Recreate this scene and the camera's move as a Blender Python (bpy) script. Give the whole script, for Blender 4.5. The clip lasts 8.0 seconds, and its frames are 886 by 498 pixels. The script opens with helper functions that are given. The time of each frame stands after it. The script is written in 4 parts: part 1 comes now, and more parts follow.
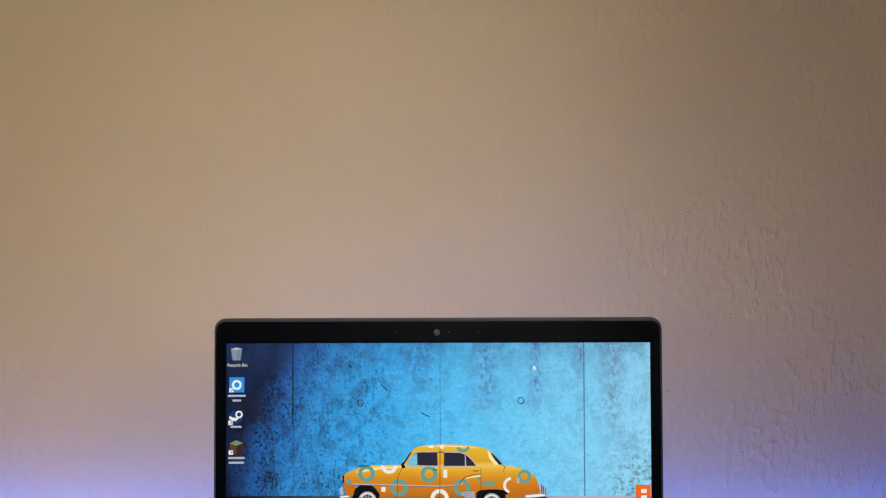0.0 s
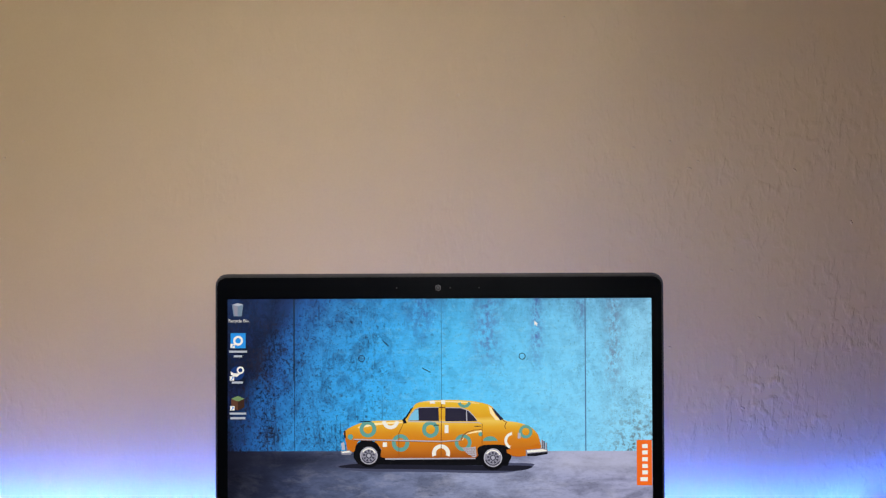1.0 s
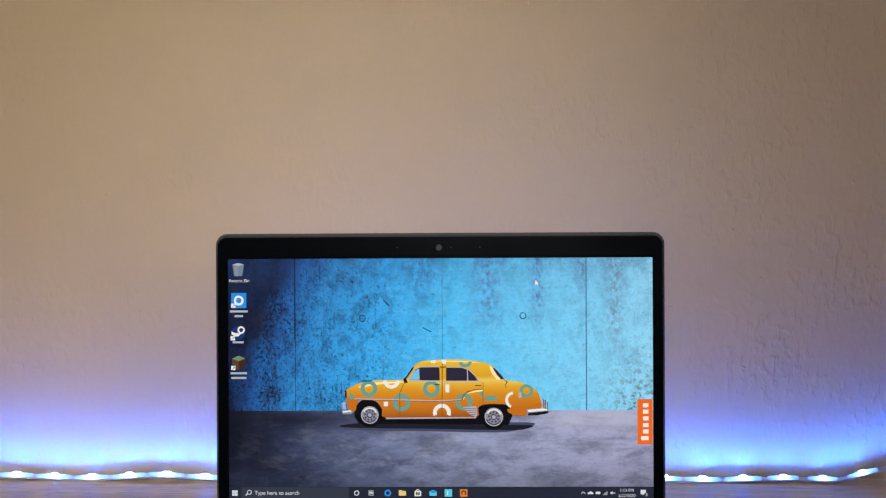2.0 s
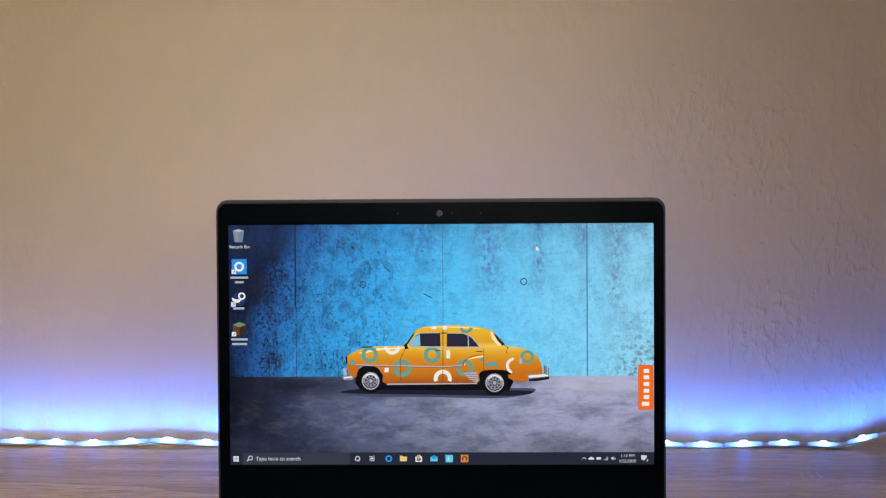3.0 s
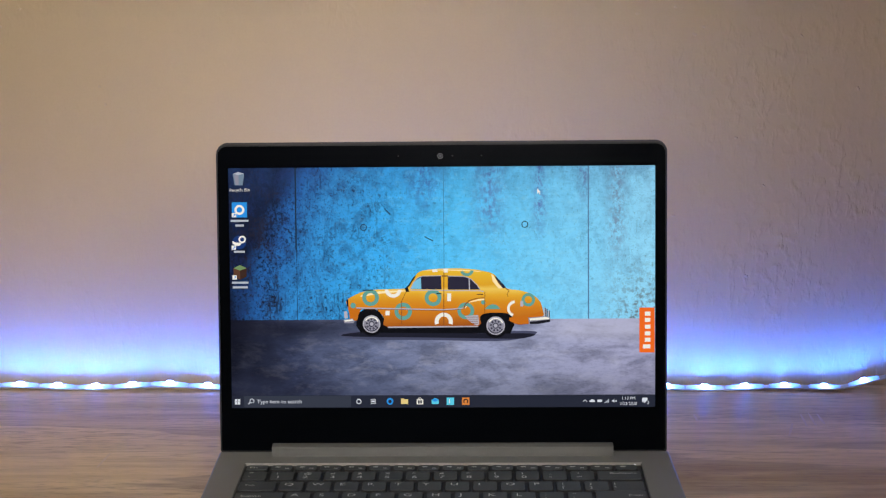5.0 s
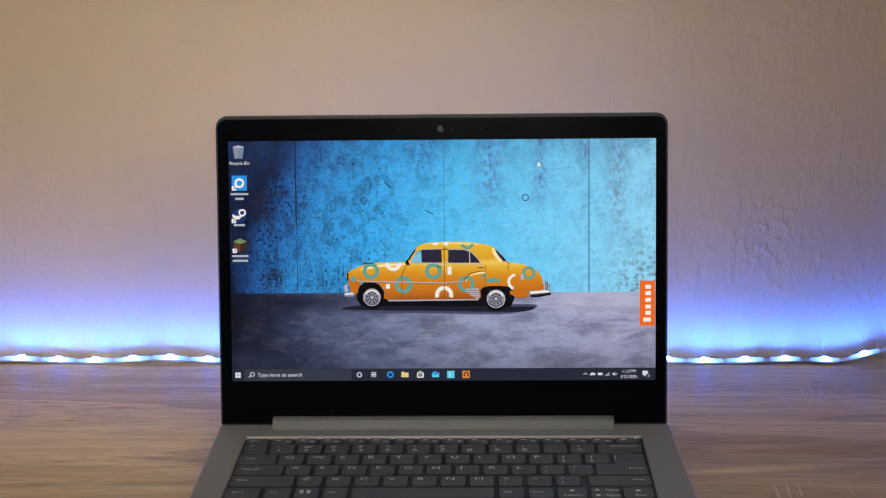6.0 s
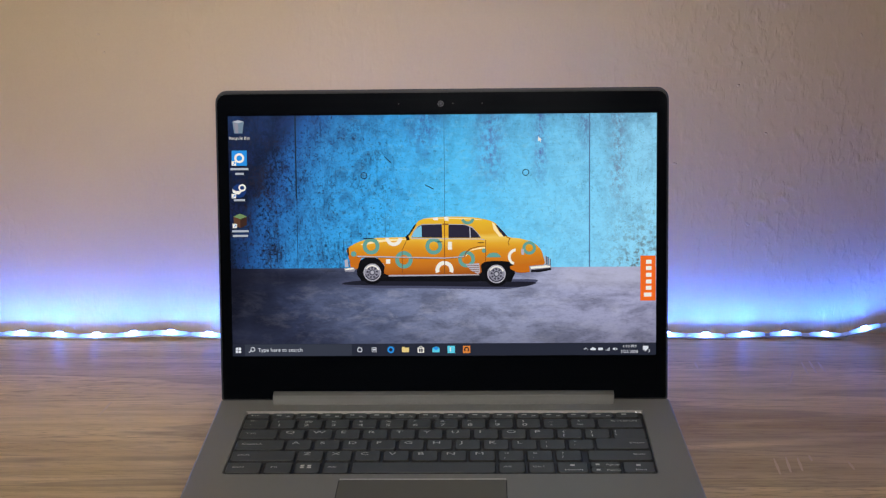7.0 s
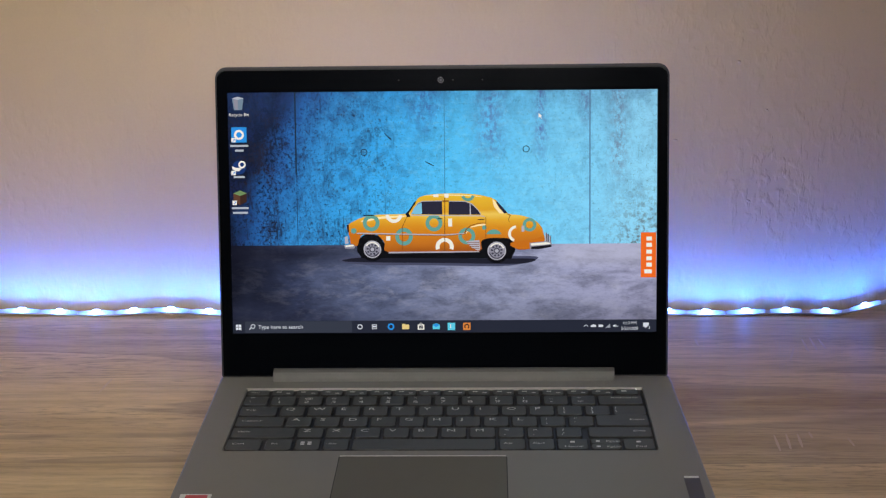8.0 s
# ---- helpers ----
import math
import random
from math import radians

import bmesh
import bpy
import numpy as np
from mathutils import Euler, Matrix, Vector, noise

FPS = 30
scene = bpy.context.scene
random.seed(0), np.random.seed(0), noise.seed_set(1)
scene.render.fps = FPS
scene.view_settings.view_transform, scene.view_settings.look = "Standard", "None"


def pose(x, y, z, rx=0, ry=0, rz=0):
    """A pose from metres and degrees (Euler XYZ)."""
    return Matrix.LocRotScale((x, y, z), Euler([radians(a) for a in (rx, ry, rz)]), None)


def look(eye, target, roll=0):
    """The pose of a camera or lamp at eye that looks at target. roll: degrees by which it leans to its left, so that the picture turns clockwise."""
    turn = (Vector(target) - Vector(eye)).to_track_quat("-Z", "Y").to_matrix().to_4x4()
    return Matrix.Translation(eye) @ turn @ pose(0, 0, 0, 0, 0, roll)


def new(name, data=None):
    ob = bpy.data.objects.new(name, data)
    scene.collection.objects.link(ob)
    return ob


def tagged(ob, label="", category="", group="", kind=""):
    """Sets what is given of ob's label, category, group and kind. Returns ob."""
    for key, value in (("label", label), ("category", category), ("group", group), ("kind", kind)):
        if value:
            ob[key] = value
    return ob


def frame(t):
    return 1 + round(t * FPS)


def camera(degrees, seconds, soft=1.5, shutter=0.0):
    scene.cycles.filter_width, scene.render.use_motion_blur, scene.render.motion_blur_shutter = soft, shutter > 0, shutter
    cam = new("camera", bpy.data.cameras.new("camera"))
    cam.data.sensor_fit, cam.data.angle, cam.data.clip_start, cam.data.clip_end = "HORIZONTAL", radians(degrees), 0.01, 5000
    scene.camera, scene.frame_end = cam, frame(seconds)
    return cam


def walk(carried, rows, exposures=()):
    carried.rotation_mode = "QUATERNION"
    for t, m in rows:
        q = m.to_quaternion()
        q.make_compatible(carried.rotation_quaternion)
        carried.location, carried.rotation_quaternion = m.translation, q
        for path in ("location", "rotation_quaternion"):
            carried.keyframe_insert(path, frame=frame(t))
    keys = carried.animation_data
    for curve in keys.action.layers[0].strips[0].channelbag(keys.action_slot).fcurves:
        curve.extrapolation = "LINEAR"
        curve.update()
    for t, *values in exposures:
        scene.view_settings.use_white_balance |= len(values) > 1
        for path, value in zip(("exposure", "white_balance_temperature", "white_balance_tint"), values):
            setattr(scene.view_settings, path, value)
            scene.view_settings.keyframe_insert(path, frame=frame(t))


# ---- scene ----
# ---- camera: a slow tilt down from a stand in front of the desk ----
cam = camera(32.07, 8.0, soft=1.25)
ROWS = [
    (0.0, 0.0460, -1.0673, 1.1828, -7.384, -0.422, 2.171),
    (0.5, 0.0462, -1.0661, 1.1818, -8.248, -0.453, 2.217),
    (1.0, 0.0464, -1.0651, 1.1811, -8.963, -0.486, 2.251),
    (1.5, 0.0466, -1.0641, 1.1803, -9.695, -0.520, 2.284),
    (3.0, 0.0472, -1.0613, 1.1783, -11.627, -0.630, 2.379),
    (3.5, 0.0473, -1.0607, 1.1778, -12.123, -0.658, 2.402),
    (4.0, 0.0475, -1.0600, 1.1773, -12.611, -0.686, 2.422),
    (4.5, 0.0476, -1.0592, 1.1767, -13.146, -0.713, 2.445),
    (6.0, 0.0480, -1.0571, 1.1751, -14.632, -0.789, 2.515),
    (6.5, 0.0482, -1.0565, 1.1747, -15.076, -0.812, 2.536),
    (7.0, 0.0483, -1.0559, 1.1742, -15.531, -0.832, 2.561),
    (7.5, 0.0484, -1.0553, 1.1737, -15.976, -0.849, 2.580),
    (8.0, 0.0485, -1.0547, 1.1733, -16.363, -0.862, 2.595),
]
walk(cam, [(t, pose(x, y, z, 90 + pitch, 0, yaw) @ pose(0, 0, 0, 0, 0, roll)) for t, x, y, z, pitch, roll, yaw in ROWS])

# ---- sizes shared by all (metres) ----
TABLE = 0.75                                   # desk top above the floor
WALL_Y = 0.199                                 # face of the painted wall behind the desk
ROOM = (-2.2, 2.4, -2.7, WALL_Y, 2.6)          # x0, x1, y0, y1, height
DECK = 0.0165                                  # keyboard deck above the desk
RECLINE = 10.29                                # lid, degrees back from upright
LAP_TURN = 0.75

# ---- sky, and lamps added in assumed openings ----
world = bpy.data.worlds.new("sky")
scene.world = world
world.use_nodes = True
wn = world.node_tree.nodes
sky = wn.new("ShaderNodeTexSky")
sky.sky_type, sky.sun_disc = "NISHITA", False
sky.sun_elevation, sky.sun_rotation = radians(50), radians(200)
world.node_tree.links.new(sky.outputs[0], wn["Background"].inputs[0])
wn["Background"].inputs[1].default_value = 0.08


def opening_lamp(name, m, sx, sy, watts, colour, spread=180):
    data = bpy.data.lights.new(name, "AREA")
    data.shape, data.size, data.size_y, data.energy, data.color = "RECTANGLE", sx, sy, watts, colour
    data.spread = radians(spread)
    new(name, data).matrix_world = m


# assumed openings, out of view: (centre along the wall, centre height, width, height)
OPEN_S = (0.10, 2.00, 0.4, 0.5)
OPEN_E = (1.60, 2.10, 0.8, 0.8)
OPEN_W = (-1.2, 1.55, 0.9, 1.1)
# narrow beam added to brighten the wall around the lid; no source in view
opening_lamp("added_south_beam", look((OPEN_S[0], ROOM[2] - 0.02, OPEN_S[1]), (-0.07, WALL_Y, 0.88)), OPEN_S[2], OPEN_S[3], 0.53, (1.0, 0.97, 1.0), 19)
# added key from the upper right, for the lid's soft shadow on the left
opening_lamp("added_high_key", look((OPEN_E[0], ROOM[2] - 0.02, OPEN_E[1]), (0.0, 0, 1.0)), OPEN_E[2], OPEN_E[3], 22, (0.98, 0.98, 0.855))
# added fill from the left, behind an assumed opening
opening_lamp("added_west_fill", look((ROOM[0] - 0.02, OPEN_W[0], OPEN_W[1]), (0, OPEN_W[0] + 0.5, 1.3)), OPEN_W[2], OPEN_W[3], 11.0, (0.98, 0.98, 0.855))


# ---- node helpers ----
def lin(r, g, b):
    f = lambda c: c / 12.92 if c <= 0.04045 else ((c + 0.055) / 1.055) ** 2.4
    return (f(r / 255), f(g / 255), f(b / 255), 1.0)


class Nodes:
    """A small wrapper for building one material's node tree."""

    def __init__(self, name):
        self.mat = bpy.data.materials.new(name)
        self.mat.use_nodes = True
        self.tree = self.mat.node_tree
        self.bsdf = self.tree.nodes["Principled BSDF"]

    def link(self, a, b):
        self.tree.links.new(a, b)

    def put(self, socket, value):
        if hasattr(value, "is_output"):
            self.link(value, socket)
        else:
            socket.default_value = value

    def coord(self, scale=(1, 1, 1), which="Object"):
        tc = self.tree.nodes.new("ShaderNodeTexCoord")
        mp = self.tree.nodes.new("ShaderNodeMapping")
        mp.inputs["Scale"].default_value = scale
        self.link(tc.outputs[which], mp.inputs["Vector"])
        return mp.outputs[0]

    def noise(self, scale, detail=4, rough=0.55, stretch=(1, 1, 1), warp=0.0):
        n = self.tree.nodes.new("ShaderNodeTexNoise")
        n.inputs["Scale"].default_value, n.inputs["Detail"].default_value = scale, detail
        n.inputs["Roughness"].default_value, n.inputs["Distortion"].default_value = rough, warp
        self.link(self.coord(stretch), n.inputs["Vector"])
        return n.outputs[0]

    def ramp(self, fac, stops):
        r = self.tree.nodes.new("ShaderNodeValToRGB")
        el = r.color_ramp.elements
        while len(el) < len(stops):
            el.new(0.5)
        for e, (p, c) in zip(el, stops):
            e.position, e.color = p, (c if hasattr(c, "__len__") else (c, c, c, 1))
        self.put(r.inputs[0], fac)
        return r.outputs[0]

    def math(self, op, a, b=0.0, c=0.0):
        m = self.tree.nodes.new("ShaderNodeMath")
        m.operation = op
        for s, v in zip(m.inputs, (a, b, c)):
            self.put(s, v)
        return m.outputs[0]

    def mix(self, fac, a, b, blend="MIX"):
        m = self.tree.nodes.new("ShaderNodeMix")
        m.data_type, m.blend_type = "RGBA", blend
        self.put(m.inputs[0], fac)
        self.put(m.inputs[6], a)
        self.put(m.inputs[7], b)
        return m.outputs[2]

    def axis(self, k, lo, hi):
        sep = self.tree.nodes.new("ShaderNodeSeparateXYZ")
        self.link(self.coord(), sep.inputs[0])
        m = self.tree.nodes.new("ShaderNodeMapRange")
        self.link(sep.outputs[k], m.inputs[0])
        m.inputs[1].default_value, m.inputs[2].default_value = lo, hi
        return m.outputs[0]

    def random(self):
        return self.tree.nodes.new("ShaderNodeObjectInfo").outputs["Random"]

    def bump(self, height, strength, distance):
        b = self.tree.nodes.new("ShaderNodeBump")
        b.inputs["Strength"].default_value, b.inputs["Distance"].default_value = strength, distance
        self.link(height, b.inputs["Height"])
        self.link(b.outputs[0], self.bsdf.inputs["Normal"])

    def surface(self, colour, rough=0.5, metal=0.0, spec=0.5):
        self.put(self.bsdf.inputs["Base Color"], colour)
        self.put(self.bsdf.inputs["Roughness"], rough)
        self.put(self.bsdf.inputs["Metallic"], metal)
        self.put(self.bsdf.inputs["Specular IOR Level"], spec)
        return self.mat

    def screen(self, colour, strength=1.0):
        self.surface((0.002, 0.002, 0.003, 1), 0.25, 0.0, 0.05)
        self.put(self.bsdf.inputs["Emission Color"], colour)
        self.put(self.bsdf.inputs["Emission Strength"], strength)
        return self.mat


def painted(name, colour, rough=0.5, metal=0.0, grain=400.0, amount=0.12, bump=0.0, spec=0.5):
    """Paint, plastic or metal with slight variation at two scales."""
    n = Nodes(name)
    fine, broad = n.noise(grain, 3), n.noise(grain / 40, 3)
    dark = tuple(c * (1 - amount) for c in colour[:3]) + (1,)
    light = tuple(min(1, c * (1 + amount)) for c in colour[:3]) + (1,)
    col = n.mix(n.math("MULTIPLY_ADD", fine, 0.5, n.math("MULTIPLY", broad, 0.5)), dark, light)
    if bump:
        n.bump(fine, 0.5, bump)
    return n.surface(col, n.math("MULTIPLY_ADD", broad, 0.15, rough - 0.07), metal, spec)


# ---- materials ----
def wall_paint():
    n = Nodes("beige_wall_paint")
    broad, lump = n.noise(2.2, 4), n.noise(130, 2, 0.4, (1, 1, 0.75), 0.2)
    drip, fine = n.noise(190, 2, 0.45, (1, 1, 0.38), 0.2), n.noise(600, 2)
    patch = n.ramp(n.noise(14, 3), [(0.38, 0.25), (0.62, 1.0)])
    col = n.mix(broad, (0.58, 0.432, 0.238, 1), (0.66, 0.50, 0.295, 1))
    col = n.mix(n.ramp(fine, [(0.35, 0.0), (0.75, 0.12)]), col, (0.50, 0.35, 0.20, 1))
    # the roller left thicker paint towards the corner
    rough_side = n.math("MULTIPLY_ADD", n.axis(0, 0.02, 0.27), 0.65, 0.35)
    h = n.math("ADD", n.ramp(lump, [(0.50, 0), (0.66, 0.6), (0.80, 1)]), n.math("MULTIPLY", n.ramp(drip, [(0.54, 0), (0.72, 1)]), 0.6))
    h = n.math("ADD", n.math("MULTIPLY", n.math("MULTIPLY", h, patch), rough_side), n.math("MULTIPLY", fine, 0.03))
    n.bump(h, 0.6, 0.0014)
    return n.surface(col, 0.5)


def wood():
    n = Nodes("oak_laminate")
    band = n.noise(9, 4, 0.55, (0.12, 1.5, 1), 0.4)
    grain = n.noise(60, 6, 0.7, (0.09, 1.5, 1), 0.5)
    pore = n.noise(260, 5, 0.7, (0.16, 1.3, 1), 0.7)
    zone = n.ramp(n.noise(11, 3, 0.5, (0.25, 1.3, 1), 0.3), [(0.40, 0.4), (0.60, 1.0)])
    col = n.ramp(band, [(0.34, (0.494, 0.352, 0.186, 1)), (0.44, (0.673, 0.501, 0.282, 1)), (0.53, (0.808, 0.623, 0.367, 1)), (0.64, (0.628, 0.461, 0.260, 1))])
    col = n.mix(n.ramp(grain, [(0.46, 0.0), (0.66, 0.42)]), col, (0.404, 0.294, 0.186, 1))
    col = n.mix(n.math("MULTIPLY", n.ramp(pore, [(0.49, 0.0), (0.62, 0.60)]), zone), col, (0.325, 0.230, 0.153, 1))
    pale = n.ramp(n.noise(140, 4, 0.65, (0.08, 1.5, 1), 0.3), [(0.54, 0.0), (0.70, 0.35)])
    col = n.mix(pale, col, (0.830, 0.669, 0.429, 1))
    # long dark growth lines with a sharp edge on one side
    line = n.ramp(n.noise(15, 2, 0.4, (0.09, 1.5, 1), 0.7), [(0.0, 0.0), (0.530, 0.0), (0.548, 0.32), (0.553, 0.0), (0.61, 0.0), (0.625, 0.3), (0.630, 0.0)])
    col = n.mix(line, col, (0.303, 0.213, 0.141, 1))
    # tapering dark figure where the growth rings meet the cut
    figure = n.ramp(n.noise(4.6, 3, 0.45, (0.40, 2.6, 1), 0.5), [(0.0, 0.0), (0.555, 0.0), (0.575, 0.48), (0.64, 0.15), (0.70, 0.35)])
    col = n.mix(figure, col, (0.303, 0.213, 0.153, 1))
    n.bump(n.math("ADD", grain, pore), 0.22, 0.0003)
    return n.surface(col, n.math("MULTIPLY_ADD", grain, 0.2, 0.42), 0.0, 0.07)


M_WALL = wall_paint()
M_PLAIN_WALL = painted("plain_wall_paint", (0.60, 0.50, 0.37, 1), 0.7, grain=120, amount=0.06, bump=0.0004)
M_CEILING = painted("ceiling_paint", (0.74, 0.71, 0.66, 1), 0.8, grain=120, amount=0.04)
M_FLOOR = painted("brown_floor", (0.20, 0.13, 0.08, 1), 0.45, grain=60, amount=0.2)
M_WOOD = wood()
M_SILVER = painted("platinum_grey_shell", (0.225, 0.220, 0.202, 1), 0.58, 0.15, 900, 0.10, 0.00003)
M_LID = painted("silver_lid_metal", (0.64, 0.63, 0.62, 1), 0.32, 0.95, 900, 0.06, 0.00002)
M_LID_RIM = painted("dark_lid_rim", (0.045, 0.040, 0.038, 1), 0.5, 0.2, 900, 0.1)
M_HINGE = painted("hinge_grey", (0.15, 0.146, 0.135, 1), 0.62, 0.1, 900, 0.10)
# near black that paints the shade in gaps: key sides and touchpad surround
M_GAP_SHADE = painted("gap_shade_black", (0.004, 0.004, 0.0045, 1), 0.7)
# tray darkened well below its grey to deepen the shade between keys
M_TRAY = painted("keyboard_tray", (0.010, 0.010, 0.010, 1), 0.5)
M_KEY = painted("grey_key_plastic", (0.062, 0.069, 0.069, 1), 0.55, 0.0, 1500, 0.14, 0.00002)
M_LEGEND = painted("key_print", (0.72, 0.72, 0.70, 1), 0.6, amount=0.03)
M_PAD = painted("touchpad_surface", (0.112, 0.105, 0.078, 1), 0.55, 0.0, 900, 0.08)
# pale paint that puts the highlight of the rear edges into colour
M_EDGE_HILITE = painted("edge_highlight_paint", (0.60, 0.57, 0.53, 1), 0.35, 0.3, amount=0.04)
M_BEZEL = painted("black_bezel_plastic", (0.0012, 0.0018, 0.0030, 1), 0.2, 0.0, 1200, 0.2, 0.0, 0.03)
M_RUBBER = painted("black_rubber", (0.02, 0.02, 0.02, 1), 0.7)
M_LENS = painted("lens_glass", (0.08, 0.08, 0.09, 1), 0.2)
M_RING = painted("lens_ring", (0.004, 0.004, 0.005, 1), 0.3)
M_STICK_W = painted("white_sticker", (0.72, 0.72, 0.70, 1), 0.4, amount=0.04)
M_STICK_R = painted("red_sticker", (0.55, 0.05, 0.06, 1), 0.4, amount=0.08)
M_STICK_D = painted("dark_sticker", (0.045, 0.045, 0.05, 1), 0.35, amount=0.12)
M_TAPE = painted("white_led_tape", (0.55, 0.56, 0.60, 1), 0.35, amount=0.08)


def led_glow():
    """The clear sleeve over one diode: brightest over the chip and fading along the tape."""
    n = Nodes("led_lens")
    d = n.math("ABSOLUTE", n.math("SUBTRACT", n.axis(0, -0.0165, 0.0165), 0.5))
    s = n.ramp(d, [(0.0, 1.0), (0.13, 0.5), (0.26, 0.13), (0.5, 0.03)])
    n.surface((0.5, 0.52, 0.56, 1), 0.3)
    n.put(n.bsdf.inputs["Emission Color"], (0.08, 0.24, 1.0, 1))
    n.put(n.bsdf.inputs["Emission Strength"], n.math("MULTIPLY", s, 26.0))
    return n.mat


def led_chip():
    n = Nodes("led_chip")
    n.surface((0.5, 0.5, 0.5, 1), 0.4)
    n.put(n.bsdf.inputs["Emission Color"], (0.022, 0.119, 1.0, 1))
    n.put(n.bsdf.inputs["Emission Strength"], 2000.0)
    return n.mat


M_CHIP = led_chip()
M_LED = led_glow()


def lit(name, r, g, b, strength=1.0):
    return Nodes(name).screen(lin(r, g, b), strength)


def pictured_wall():
    n = Nodes("pictured_blue_concrete")
    across, up = n.axis(0, -0.155, 0.155), n.axis(1, 0.0967, 0.2074)
    x = n.math("ADD", across, n.math("MULTIPLY_ADD", n.noise(22, 5, 0.6), 0.14, -0.07))
    # the upper left of the picture is the dimmest
    x = n.math("SUBTRACT", x, n.math("MULTIPLY", n.ramp(up, [(0.2, 0.0), (0.7, 0.07), (1.0, 0.14)]), n.ramp(across, [(0.1, 1.0), (0.6, 0.2)])))
    col = n.ramp(x, [(0.0, lin(12, 22, 44)), (0.03, lin(26, 62, 112)), (0.08, lin(38, 104, 176)), (0.17, lin(50, 142, 210)), (0.32, lin(56, 170, 238)), (0.5, lin(82, 194, 248)), (0.72, lin(114, 206, 248)), (1.0, lin(148, 216, 246))])
    side = n.ramp(across, [(0.0, 1.0), (0.28, 0.9), (0.42, 0.50), (0.6, 0.30), (0.85, 0.32), (1.0, 0.45)])
    left = n.ramp(across, [(0.0, 0.12), (0.16, 0.08), (0.36, 0.03), (0.55, 0.0)])
    # trowel marks and soft mottling
    trowel = n.ramp(n.noise(300, 5, 0.7, (0.35, 1.3, 1), 0.8), [(0.36, 1.0), (0.50, 0.0)])
    col = n.mix(n.math("MULTIPLY", trowel, 0.26), col, n.mix(0.5, col, lin(20, 60, 120)))
    blotch = n.ramp(n.noise(95, 7, 0.75, (1, 0.8, 1), 0.5), [(0.46, 0.0), (0.60, 0.9)])
    col = n.mix(n.math("MULTIPLY", blotch, side), col, n.mix(0.6, col, lin(30, 44, 92)))
    pale = n.ramp(n.noise(210, 6, 0.7, (0.7, 1.2, 1), 0.4), [(0.52, 0.0), (0.68, 0.34)])
    col = n.mix(n.math("MULTIPLY", pale, n.axis(0, -0.11, 0.02)), col, lin(146, 218, 242))
    # grime: crusts, runs and flecks
    cloud = n.math("ADD", n.math("MULTIPLY_ADD", n.noise(34, 6, 0.7, (1, 0.6, 1)), 0.6, -0.07), left)
    crust = n.ramp(n.math("ADD", n.noise(480, 6, 0.7, (1, 0.9, 1), 0.6), cloud), [(0.82, 0.0), (0.96, 1.0)])
    streak = n.ramp(n.math("ADD", n.noise(420, 5, 0.62, (1, 0.14, 1)), cloud), [(0.86, 0.0), (1.00, 0.85)])
    fleck = n.ramp(n.noise(540, 5, 0.7, (1, 0.8, 1), 0.6), [(0.585, 0.0), (0.64, 0.9)])
    dirt = n.math("MAXIMUM", n.math("MAXIMUM", crust, streak), fleck)
    grime = n.mix(n.ramp(n.noise(70, 3), [(0.42, 0.0), (0.60, 1.0)]), lin(16, 20, 36), lin(34, 31, 42))
    col = n.mix(n.math("MULTIPLY", dirt, side), col, grime)
    # violet runs from the top edge
    for x0, half, low, tint in ((0.0712, 0.007, 0.150, lin(84, 100, 168)), (0.1030, 0.006, 0.175, lin(92, 96, 150)), (0.0351, 0.016, 0.150, lin(88, 118, 176)), (-0.012, 0.018, 0.170, lin(60, 100, 170)), (0.127, 0.010, 0.135, lin(110, 124, 150))):
        run = n.ramp(n.axis(0, x0 - half, x0 + half), [(0.0, 0.0), (0.5, 1.0), (1.0, 0.0)])
        run = n.math("MULTIPLY", run, n.ramp(n.axis(1, low, low + 0.025), [(0.0, 0.0), (1.0, 1.0)]))
        run = n.math("MULTIPLY", run, n.ramp(n.noise(320, 6, 0.75, (1, 0.6, 1)), [(0.44, 0.0), (0.58, 0.85)]))
        col = n.mix(run, col, tint)
    rust = n.math("MULTIPLY", n.ramp(n.noise(260, 5, 0.7), [(0.50, 0.0), (0.58, 0.9)]), n.math("MULTIPLY", n.ramp(n.axis(0, 0.105, 0.150), [(0.1, 0.0), (0.8, 1.0)]), n.ramp(n.axis(1, 0.095, 0.160), [(0.0, 1.0), (0.25, 0.7), (0.8, 0.0)])))
    col = n.mix(rust, col, lin(92, 84, 74))
    top = n.ramp(up, [(0.45, 0.0), (0.8, 0.14), (1.0, 0.50)])
    col = n.mix(n.math("MULTIPLY", top, n.ramp(n.noise(90, 6, 0.75, (1, 0.5, 1)), [(0.36, 0.25), (0.58, 1.0)])), col, lin(38, 66, 116))
    return n.screen(col)


